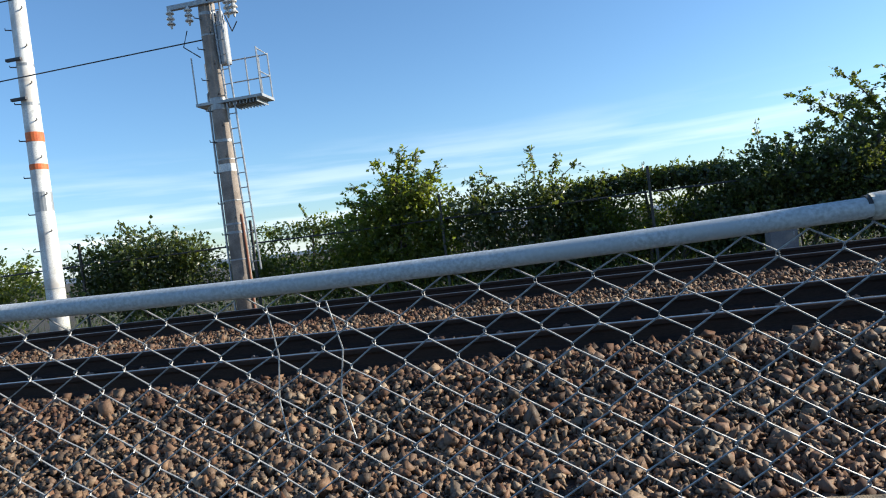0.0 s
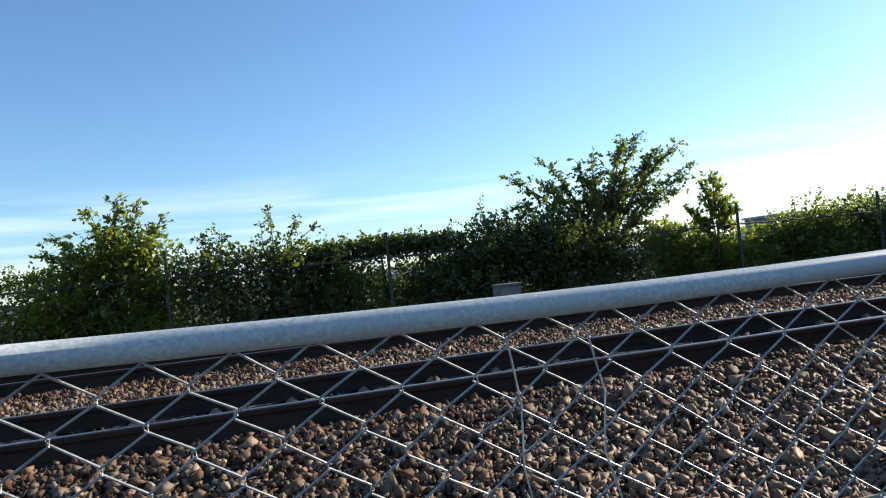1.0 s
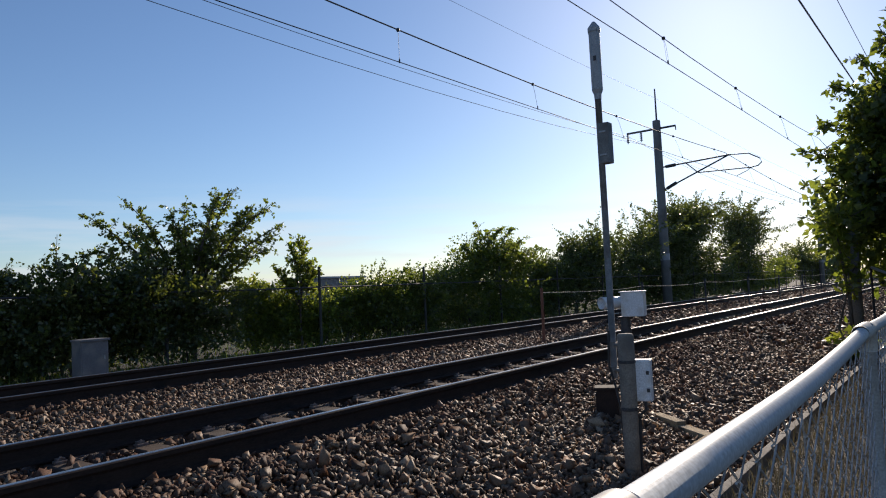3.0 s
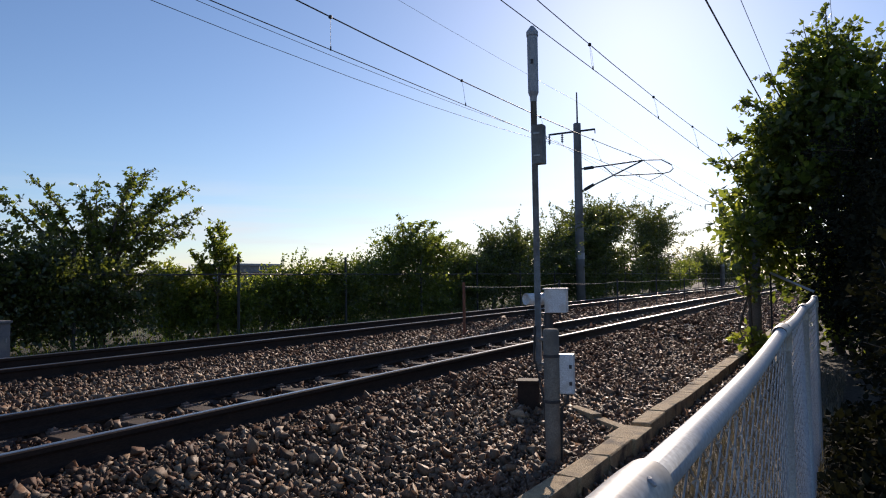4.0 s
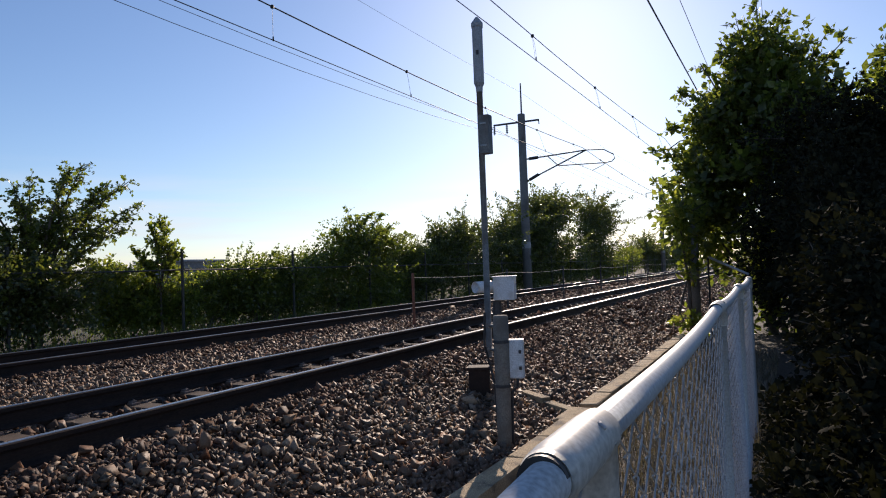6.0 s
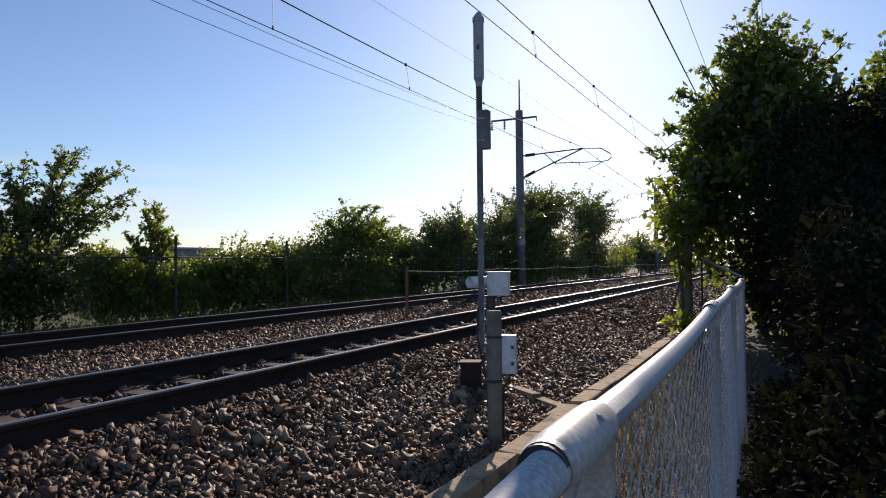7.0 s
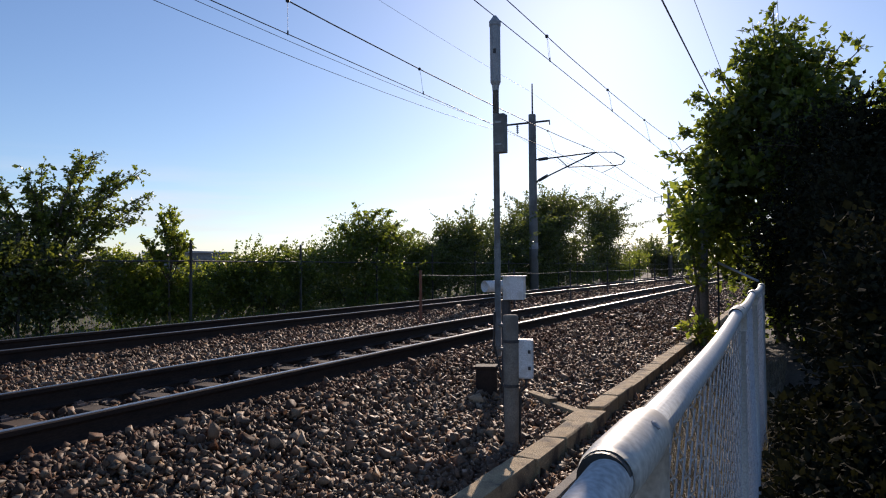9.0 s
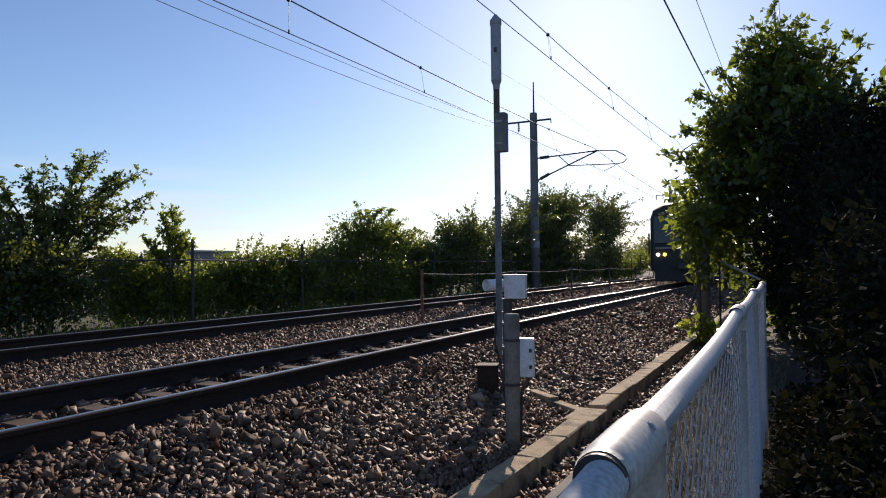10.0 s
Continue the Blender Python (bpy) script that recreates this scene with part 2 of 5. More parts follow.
def part(name, bm, mat, parent=None, label="", smooth=False):
    """Links a bmesh as one mesh object under a thing or part."""
    me = bpy.data.meshes.new(name)
    bm.normal_update()
    bm.to_mesh(me)
    bm.free()
    if smooth:
        me.polygons.foreach_set("use_smooth", [True] * len(me.polygons))
    me.materials.append(mat)
    ob = new(name, me)
    if parent:
        ob.parent = parent
    return tagged(ob, label)


def shared(name, me, m, parent):
    ob = new(name, me)
    ob.parent = parent
    ob.matrix_basis = m
    return ob


def box(bm, c, s, bevel=0.0, m=None):
    """A box with centre c and size s, its edges bevelled."""
    r = bmesh.ops.create_cube(bm, size=1.0)
    vs = r["verts"]
    bmesh.ops.scale(bm, vec=s, verts=vs)
    if bevel:
        es = list({e for v in vs for e in v.link_edges})
        rb = bmesh.ops.bevel(bm, geom=es, offset=bevel, segments=2, profile=0.7, affect="EDGES", clamp_overlap=True)
        vs = list({v for f in rb["faces"] for v in f.verts} | {v for v in vs if v.is_valid})
    bmesh.ops.translate(bm, vec=c, verts=vs)
    if m is not None:
        bmesh.ops.transform(bm, matrix=m, verts=vs)
    return vs


def tube(bm, pts, radii, sides=8, cap=True):
    """A tube through pts; radii one number or one a point."""
    pts = [Vector(p) for p in pts]
    if isinstance(radii, (int, float)):
        radii = [radii] * len(pts)
    rings = []
    up = Vector((0.13, 0.31, 1)).normalized()
    for i, p in enumerate(pts):
        d = (pts[min(i + 1, len(pts) - 1)] - pts[max(i - 1, 0)]).normalized()
        a = d.cross(up)
        if a.length < 0.05:
            a = d.cross(Vector((1, 0, 0)))
        a.normalize()
        b = d.cross(a)
        rings.append([bm.verts.new(p + radii[i] * (math.cos(k * 2 * math.pi / sides) * a + math.sin(k * 2 * math.pi / sides) * b)) for k in range(sides)])
    for r0, r1 in zip(rings, rings[1:]):
        for k in range(sides):
            bm.faces.new((r0[k], r0[(k + 1) % sides], r1[(k + 1) % sides], r1[k]))
    if cap:
        bm.faces.new(rings[0])
        bm.faces.new(rings[-1][::-1])


def lathe(bm, prof, sides=16, at=(0, 0, 0)):
    """A turned form round z: prof is rows of (radius, z)."""
    at = Vector(at)
    rings = [[bm.verts.new(at + Vector((r * math.cos(k * 2 * math.pi / sides), r * math.sin(k * 2 * math.pi / sides), z))) for k in range(sides)] for r, z in prof]
    for r0, r1 in zip(rings, rings[1:]):
        for k in range(sides):
            bm.faces.new((r0[k], r0[(k + 1) % sides], r1[(k + 1) % sides], r1[k]))
    bm.faces.new(rings[0][::-1])
    bm.faces.new(rings[-1])


def sweep(bm, prof, x0, x1, steps=1):
    """A closed profile of (y, z) drawn out along x."""
    rows = [[bm.verts.new((x0 + (x1 - x0) * i / steps, y, z)) for y, z in prof] for i in range(steps + 1)]
    n = len(prof)
    for a, b in zip(rows, rows[1:]):
        for k in range(n):
            bm.faces.new((a[k], a[(k + 1) % n], b[(k + 1) % n], b[k]))
    bm.faces.new(rows[0][::-1])
    bm.faces.new(rows[-1])


def mesh_from_arrays(name, verts, tris, mat, smooth=False):
    """A mesh from arrays of vertices and triangles."""
    me = bpy.data.meshes.new(name)
    nv, nt = len(verts), len(tris)
    me.vertices.add(nv)
    me.vertices.foreach_set("co", np.ascontiguousarray(verts, dtype=np.float32).ravel())
    me.loops.add(nt * 3)
    me.loops.foreach_set("vertex_index", np.ascontiguousarray(tris, dtype=np.int32).ravel())
    me.polygons.add(nt)
    me.polygons.foreach_set("loop_start", np.arange(0, nt * 3, 3, dtype=np.int32))
    me.polygons.foreach_set("loop_total", np.full(nt, 3, dtype=np.int32))
    if smooth:
        me.polygons.foreach_set("use_smooth", np.ones(nt, dtype=bool))
    me.update(calc_edges=True)
    me.materials.append(mat)
    return me


def turns(rng, n):
    """n random rotation matrices."""
    q = rng.normal(size=(n, 4))
    q /= np.linalg.norm(q, axis=1)[:, None]
    w, x, y, z = q.T
    return np.stack([np.stack([1 - 2 * (y * y + z * z), 2 * (x * y - z * w), 2 * (x * z + y * w)], -1), np.stack([2 * (x * y + z * w), 1 - 2 * (x * x + z * z), 2 * (y * z - x * w)], -1), np.stack([2 * (x * z - y * w), 2 * (y * z + x * w), 1 - 2 * (x * x + y * y)], -1)], -2)


# ---- ground ----
def build_ground():
    prof = [(-2500, -0.6), (-60, -0.55), (-7, -0.50), (-3.2, -0.50), (-2.56, -0.50), (-2.5, -0.75), (6.05, -0.75), (6.2, -0.26), (9, -0.28), (14, -0.4), (60, -0.6), (2500, -0.6)]
    bm = bmesh.new()
    xs = [-2500, -60, -14] + [-12 + i for i in range(0, 41)] + [60, 140, 2500]
    rows = [[bm.verts.new((x, y, z + (0.03 * noise.noise((x * 0.9, y * 1.3, 0)) if -10 < y < 12 and abs(x) < 60 else 0))) for y, z in prof] for x in xs]
    for a, b in zip(rows, rows[1:]):
        for k in range(len(prof) - 1):
            bm.faces.new((a[k], b[k], b[k + 1], a[k + 1]))
    g = part("ground", bm, M_SOIL, smooth=True)
    tagged(g, "dark soil ground with thin dry grass beside the railway", "ground", kind="structure")


BED = [(-2.5, -0.57), (-2.05, -0.51), (-1.3, -0.41), (-0.75, -0.26), (-0.5, -0.175), (-0.1, -0.165), (0.08, -0.205), (1.05, -0.205), (1.23, -0.165), (1.62, -0.175), (1.85, -0.205), (3.15, -0.205), (3.35, -0.175), (3.72, -0.165), (3.9, -0.205), (4.88, -0.205), (5.06, -0.165), (5.5, -0.175), (5.75, -0.21), (6.3, -0.24)]


def bed_z(y):
    return np.interp(y, [p[0] for p in BED], [p[1] for p in BED])


def build_bed():
    bm = bmesh.new()
    xs = [-140, -60] + [-30 + 0.5 * i for i in range(0, 141)] + [60, 90, 160, 300]
    ys = sorted(set([p[0] for p in BED] + [round(-2.5 + 0.35 * i, 2) for i in range(0, 25)]))
    rows = [[bm.verts.new((x, y, float(bed_z(y)) - 0.035 + 0.02 * noise.noise((x * 2, y * 2, 3)))) for y in ys] for x in xs]
    for a, b in zip(rows, rows[1:]):
        for k in range(len(ys) - 1):
            bm.faces.new((a[k], b[k], b[k + 1], a[k + 1]))
    b = part("ballast_bed", bm, M_BED, smooth=True)
    tagged(b, "brown-grey crushed stone bed under both tracks", "ballast", kind="structure")


def stones(name, rng, regions, label):
    """Loose broken stones, scattered over (x0, x1, y0, y1, count, size) on the bed."""
    cube = np.array([(x, y, z) for x in (-1, 1) for y in (-1, 1) for z in (-1, 1)], dtype=float)
    tri = np.array([(0, 1, 3), (0, 3, 2), (4, 6, 7), (4, 7, 5), (0, 4, 5), (0, 5, 1), (2, 3, 7), (2, 7, 6), (0, 2, 6), (0, 6, 4), (1, 5, 7), (1, 7, 3)])
    vs, rusty = [], []
    for x0, x1, y0, y1, n, size in regions:
        x, y = rng.uniform(x0, x1, n), rng.uniform(y0, y1, n)
        keep = (y < -2.25) | (y > -2.03)
        for r in (0, 1.132, 3.826, 4.958):
            keep &= np.abs(y - r) > 0.085
        # the tops of the sleepers stay mostly free
        on = ((y > -0.1) & (y < 1.2)) | ((y > 3.75) & (y < 5.03))
        near = np.abs((x + 0.28) / 0.555 - np.round((x + 0.28) / 0.555)) < 0.2
        keep &= ~(on & near & (rng.uniform(size=n) < 0.9))
        x, y = x[keep], y[keep]
        n = len(x)
        s = size * rng.lognormal(0, 0.28, n)
        z = bed_z(y) + s * rng.uniform(-0.1, 0.6, n) * np.where(rng.uniform(size=n) < 0.15, 1.6, 1)
        shape = cube[None] * (0.45 + 0.55 * rng.uniform(0.3, 1.0, (n, 8, 1))) + rng.normal(0, 0.38, (n, 8, 3))
        shape *= rng.uniform(0.32, 1.3, (n, 1, 3)) * 0.5
        v = np.einsum("nij,nkj->nki", turns(rng, n), shape) * s[:, None, None] + np.stack([x, y, z], -1)[:, None, :]
        vs.append(v)
        # iron dust colours most stones close to the rails
        off = np.minimum(np.abs(y - 0.566), np.abs(y - 4.392))
        rusty.append(rng.uniform(size=n) < np.interp(off, (0.7, 1.6), (0.85, 0.06)))
    vs, rusty = np.concatenate(vs), np.concatenate(rusty)
    for nm, mat, text, v in ((name, M_STONE, label, vs[~rusty]), ("rusty_" + name, M_STONE_RUST, "rust-stained broken ballast stones close to the rails", vs[rusty])):
        ts = (tri[None] + (8 * np.arange(len(v)))[:, None, None]).reshape(-1, 3)
        tagged(new(nm, mesh_from_arrays(nm, v.reshape(-1, 3), ts, mat)), text, "ballast", kind="stuff")


# ---- the tracks ----
RAIL = [(-0.0635, -0.153), (0.0635, -0.153), (0.0635, -0.142), (0.014, -0.128), (0.009, -0.112), (0.009, -0.055), (0.016, -0.042), (0.0325, -0.034), (0.0325, -0.008), (0.026, -0.0015), (-0.026, -0.0015), (-0.0325, -0.008), (-0.0325, -0.034), (-0.016, -0.042), (-0.009, -0.055), (-0.009, -0.112), (-0.014, -0.128), (-0.0635, -0.142)]
SLEEPER_X = [-0.28 + 0.555 * i for i in range(-48, 150)]


def sleeper_mesh():
    bm = bmesh.new()
    prof = [(-0.12, -0.33), (0.12, -0.33), (0.095, -0.175), (0.085, -0.168), (-0.085, -0.168), (-0.095, -0.175)]
    rows = []
    for y in (-1.0, -0.985, 0.985, 1.0):
        k = 0.9 if abs(y) == 1.0 else 1.0
        rows.append([bm.verts.new((x * k, y, z - (0.012 if k < 1 else 0))) for x, z in prof])
    for a, b in zip(rows, rows[1:]):
        for k in range(6):
            bm.faces.new((a[k], b[k], b[(k + 1) % 6], a[(k + 1) % 6]))
    bm.faces.new(rows[0])
    bm.faces.new(rows[-1][::-1])
    me = bpy.data.meshes.new("sleeper")
    bm.normal_update()
    bm.to_mesh(me)
    bm.free()
    me.materials.append(M_SLEEPER)
    return me


def clip_mesh():
    bm = bmesh.new()
    box(bm, (0, 0.0, -0.159), (0.085, 0.06, 0.018), 0.004)
    box(bm, (0, -0.014, -0.143), (0.055, 0.04, 0.016), 0.004)
    lathe(bm, [(0.013, -0.136), (0.013, -0.129), (0.007, -0.127), (0.007, -0.123)], 6)
    me = bpy.data.meshes.new("rail_clip")
    bm.normal_update()
    bm.to_mesh(me)
    bm.free()
    me.materials.append(M_CLIP)
    return me


def build_track(centre, label, sl, cl, clip_x):
    t = empty("railway_track", pose(0, 0, 0), label, "railway track", "railway tracks", "structure")
    for y in (centre - 0.566, centre + 0.566):
        bm = bmesh.new()
        sweep(bm, [(y + a, b) for a, b in RAIL], -140, 300, 4)
        rail = part("rail", bm, M_RUST, t, "rust-brown steel rail with a bright worn head")
        bm = bmesh.new()
        sweep(bm, [(y - 0.019, -0.004), (y + 0.019, -0.004), (y + 0.016, 0.0012), (y - 0.016, 0.0012)], -140, 300, 4)
        part("rail_head", bm, M_SHINE, rail, "polished running surface")
    for x in SLEEPER_X:
        shared("sleeper", sl, pose(x + random.uniform(-0.02, 0.02), centre, 0, 0, 0, random.uniform(-0.7, 0.7)), t)
        if clip_x[0] < x < clip_x[1]:
            for y, turn in ((-0.566 - 0.1, 180), (-0.566 + 0.1, 0), (0.566 - 0.1, 180), (0.566 + 0.1, 0)):
                shared("rail_clip", cl, pose(x, centre + y, 0, 0, 0, turn), t)


# ---- kerbs ----
def build_kerbs():
    k = empty("kerb", pose(0, 0, 0), "weathered concrete kerb stones along the ballast", "kerb", kind="structure")
    rng = random.Random(3)
    meshes = []
    for i in range(4):
        bm = bmesh.new()
        vs = box(bm, (0, 0, 0), (0.592, 0.165, 0.22), 0.012)
        for v in vs:
            v.co += 0.004 * Vector((rng.uniform(-1, 1), rng.uniform(-1, 1), rng.uniform(-1, 1)))
        me = bpy.data.meshes.new("kerb_stone")
        bm.normal_update()
        bm.to_mesh(me)
        bm.free()
        me.materials.append(M_KERB)
        meshes.append(me)
    x = -11.6
    while x < 24:
        if not 0.62 < x < 1.0:
            y = -2.14 if x > 1 else -2.14 - 0.03 * max(0, min(1, (x + 0.6) / 1.2))
            shared("kerb_stone", meshes[rng.randrange(4)], pose(x, y + rng.uniform(-0.008, 0.008), -0.51 + rng.uniform(-0.008, 0.006), rng.uniform(-1.5, 1.5), 0, rng.uniform(-0.8, 0.8)), k)
        x += 0.6
    # the corner stone and the branch that runs towards the track
    bm = bmesh.new()
    box(bm, (0.93, -2.15, -0.51), (0.5, 0.25, 0.215), 0.015)
    part("corner_stone", bm, M_KERB, k)
    b = empty("branch_kerb", pose(0, 0, 0), "narrow concrete edging that branches towards the track", "kerb", kind="structure")
    for i in range(2):
        bm = bmesh.new()
        m = pose(1.28 + 0.32 * i, -1.9 + 0.36 * i, -0.5 + 0.03 * i, 0, 0, 48)
        box(bm, (0, 0, 0), (0.47, 0.1, 0.17), 0.012, m)
        part("kerb_stone", bm, M_KERB, b)
    s = empty("edging_strip", pose(0, 0, 0), "thin dark concrete edging between stones and grass", "kerb", kind="structure")
    x = -9.0
    while x < 12:
        bm = bmesh.new()
        box(bm, (x, -2.52, -0.53), (0.99, 0.06, 0.2), 0.008)
        part("edging_board", bm, M_STUMP, s)
        x += 1.0


# ---- the near fence ----
FY, FZ = -3.599, 0.683
POSTS = [-11.13, -9.41, -7.69, -5.94, -4.2, -2.37, -0.725, 0.8]
LEAN = {0: -0.17, 1: -0.13, 2: -0.09, 3: -0.055, 4: -0.018, 5: 0.022, 6: 0.058, 7: 0.075}


def build_fence():
    f = empty("chain_link_fence", pose(0, FY, -0.5), "waist-high chain-link fence with a pale grey pipe rail", "fence")
    z = FZ + 0.5
    for i, x in enumerate(POSTS):
        y = LEAN[i]
        bm = bmesh.new()
        tube(bm, [(x, y, -0.1), (x, y, z - 0.01)], 0.0195, 16)
        part("post", bm, M_PIPE, f, smooth=True)
        # the cast sleeve that joins two lengths of pipe on the post
        bm = bmesh.new()
        a = [(x - 0.13, y, z), (x - 0.124, y, z), (x - 0.1, y, z), (x - 0.01, y, z), (x + 0.028, y, z), (x + 0.036, y, z)]
        tube(bm, a, [0.0205, 0.0222, 0.0232, 0.0232, 0.022, 0.0195], 28)
        tube(bm, [(x, y, z - 0.06), (x, y, z - 0.055), (x, y, z - 0.003)], [0.0225, 0.0238, 0.0238], 20)
        sl = part("sleeve", bm, M_SLEEVE, f, "cast grey pipe joint", smooth=True)
        # dark ring added for the shaded gap where the pipe enters the sleeve
        bm = bmesh.new()
        tube(bm, [(x - 0.137, y, z), (x - 0.129, y, z)], 0.0196, 24)
        part("gap_ring", bm, M_CABLE, sl, "dark ring in place of the shaded gap")
        bm = bmesh.new()
        lathe(bm, [(0.0045, 0), (0.0045, 0.002), (0.002, 0.003)], 8, (0, 0, 0))
        bmesh.ops.transform(bm, matrix=pose(x - 0.02, y - 0.0155, z + 0.0165, 42, 0, 0), verts=bm.verts)
        part("screw", bm, M_BOXGREY, sl)
        if i + 1 < len(POSTS):
            x1, y1 = POSTS[i + 1], LEAN[i + 1]
            bm = bmesh.new()
            n = 8
            pts = []
            for k in range(n + 1):
                q = k / n
                along = 0.01 + (x1 - x - 0.1) * q
                pts.append((x + along, y + (y1 - y) * along / (x1 - x), z - 0.013 * math.sin(math.pi * q)))
            tube(bm, pts, 0.0171, 28)
            part("top_rail", bm, M_PIPE, f, smooth=True)
            part("wire_mesh", chain_link(x + 0.03, x1 - 0.03, 0.03, z - 0.019, y, y1, i), M_WIRE, f, "interlaced diamond wire mesh")
    # a broken wire that hangs in the mesh
    for x, w in ((-3.415, 0.02), (-3.53, 0.012)):
        bm = bmesh.new()
        tube(bm, [(x, 0.004, z - 0.05), (x + w, 0.006, z - 0.14), (x + w * 0.4, 0.0, z - 0.22), (x + w * 1.4, -0.006, z - 0.3)], 0.0015, 5)
        part("loose_wire", bm, M_WIRE, f)
    return f


def chain_link(x0, x1, z0, z1, y0, y1, seed):
    """Zigzag wires that hook into their neighbours."""
    rng = random.Random(seed)
    bm = bmesh.new()
    w, h, r = 0.048, 0.0385, 0.0016
    n = int((x1 - x0) / w)
    w = (x1 - x0) / n
    rows = int((z1 - z0) / h)
    for i in range(n):
        pts = []
        for k in range(rows + 1):
            side = (k + i) % 2
            x = x0 + w * (i + side) + rng.gauss(0, 0.0012)
            z = z1 - h * k + rng.gauss(0, 0.0012)
            sway = y0 + (y1 - y0) * (x - x0) / (x1 - x0) + 0.006 * math.sin(x * 2.3 + z * 3.1)
            d = 0.0026 if side else -0.0026
            if k:
                pts.append((x + (0.0015 if side else -0.0015), sway + d, z + 0.003))
            pts.append((x + (0.0015 if side else -0.0015), sway - d, z - 0.003))
        tube(bm, pts, r, 4)
    return bm


# ---- plants ----
def leaf_mesh(name, rng, pts, size, mat, out=None, droop=0.25):
    """Folded leaves of four corners at pts."""
    n = len(pts)
    a = rng.normal(size=(n, 3))
    if out is not None:
        a += out * 0.9
    a[:, 2] -= droop
    a /= np.linalg.norm(a, axis=1)[:, None]
    b = np.cross(a, rng.normal(size=(n, 3)) + np.array((0, 0, 1.2)))
    b /= np.linalg.norm(b, axis=1)[:, None] + 1e-9
    c = np.cross(a, b)
    s = size * rng.lognormal(0, 0.25, n)[:, None]
    v = np.stack([pts, pts + a * s * 0.42 + b * s * 0.34 + c * s * 0.1, pts + a * s, pts + a * s * 0.42 - b * s * 0.34 + c * s * 0.1], 1)
    t = np.array([(0, 1, 2), (0, 2, 3)])
    return mesh_from_arrays(name, v.reshape(-1, 3), (t[None] + 4 * np.arange(n)[:, None, None]).reshape(-1, 3), mat)


def plant(name, at, blobs, leaves, size, mat, rng_seed, label, category, stems=5, sprigs=30, fill=0.5, group="", spread=0.5):
    """Stems with a crown of leaves: blobs are (x, y, z, rx, ry, rz) from the foot; sprigs stand out beyond them."""
    rng = np.random.default_rng(rng_seed)
    th = empty(name, pose(*at), label, category, group)
    bl = np.array(blobs, float)
    vol = bl[:, 3] * bl[:, 4] * bl[:, 5]
    which = rng.choice(len(bl), leaves, p=vol ** 0.75 / (vol ** 0.75).sum())
    d = rng.normal(size=(leaves, 3))
    d /= np.linalg.norm(d, axis=1)[:, None]
    lump = np.array([noise.noise(Vector(p * 3.0) + Vector((rng_seed, w * 3.1, 0))) for p, w in zip(d, which)])
    rad = rng.uniform(0, 1, leaves) ** fill * (0.9 + 0.6 * lump)
    pts = bl[which, :3] + d * rad[:, None] * bl[which, 3:]
    outs = [d]
    allp = [pts]
    bm = bmesh.new()
    for i in range(sprigs):
        k = rng.choice(len(bl), p=vol ** 0.6 / (vol ** 0.6).sum())
        w = rng.normal(size=3)
        w[2] = abs(w[2]) * 0.6 + 0.1
        w /= np.linalg.norm(w)
        foot = bl[k, :3] + w * bl[k, 3:] * 0.7
        ln = rng.uniform(0.35, 1.0) * spread * bl[k, 3:].mean()
        bend = rng.normal(size=3) * 0.25
        m = int(max(8, ln / size * 9))
        s = rng.uniform(0, 1, m)
        line = foot[None] + (w[None] * s[:, None] + bend[None] * (s[:, None] ** 2)) * ln * 1.5
        allp.append(line + rng.normal(0, size * 0.45, (m, 3)))
        outs.append(np.repeat(w[None], m, 0))
        tube(bm, [Vector(foot), Vector(foot + (w * 0.5 + bend * 0.25) * ln * 1.5), Vector(foot + (w + bend) * ln * 1.5)], [0.009, 0.006, 0.003], 4, cap=False)
    pts, outs = np.concatenate(allp), np.concatenate(outs)
    keep = pts[:, 2] > 0.0
    crown = new("crown", leaf_mesh("crown", rng, pts[keep], size, mat, outs[keep]))
    crown.parent = th
    if sprigs:
        tagged(part("brushwood", bm, M_BARK, th), kind="stuff")
    # stems that fork towards the blobs
    for i in range(stems):
        k = i % len(bl)
        c = Vector(bl[k, :3])
        f = Vector((c.x * 0.45 + rng.uniform(-0.12, 0.12), c.y * 0.4, -0.05))
        mid = f.lerp(c, 0.5) + Vector(rng.normal(size=3) * 0.1)
        tip = c + Vector((rng.uniform(-0.4, 0.4) * bl[k, 3], rng.uniform(-0.4, 0.4) * bl[k, 4], 0.6 * bl[k, 5]))
        r = 0.012 + 0.012 * c.z
        bm = bmesh.new()
        tube(bm, [f, mid, c, tip], [r, r * 0.75, r * 0.5, r * 0.2], 6)
        part("trunk", bm, M_BARK, th)
    return th


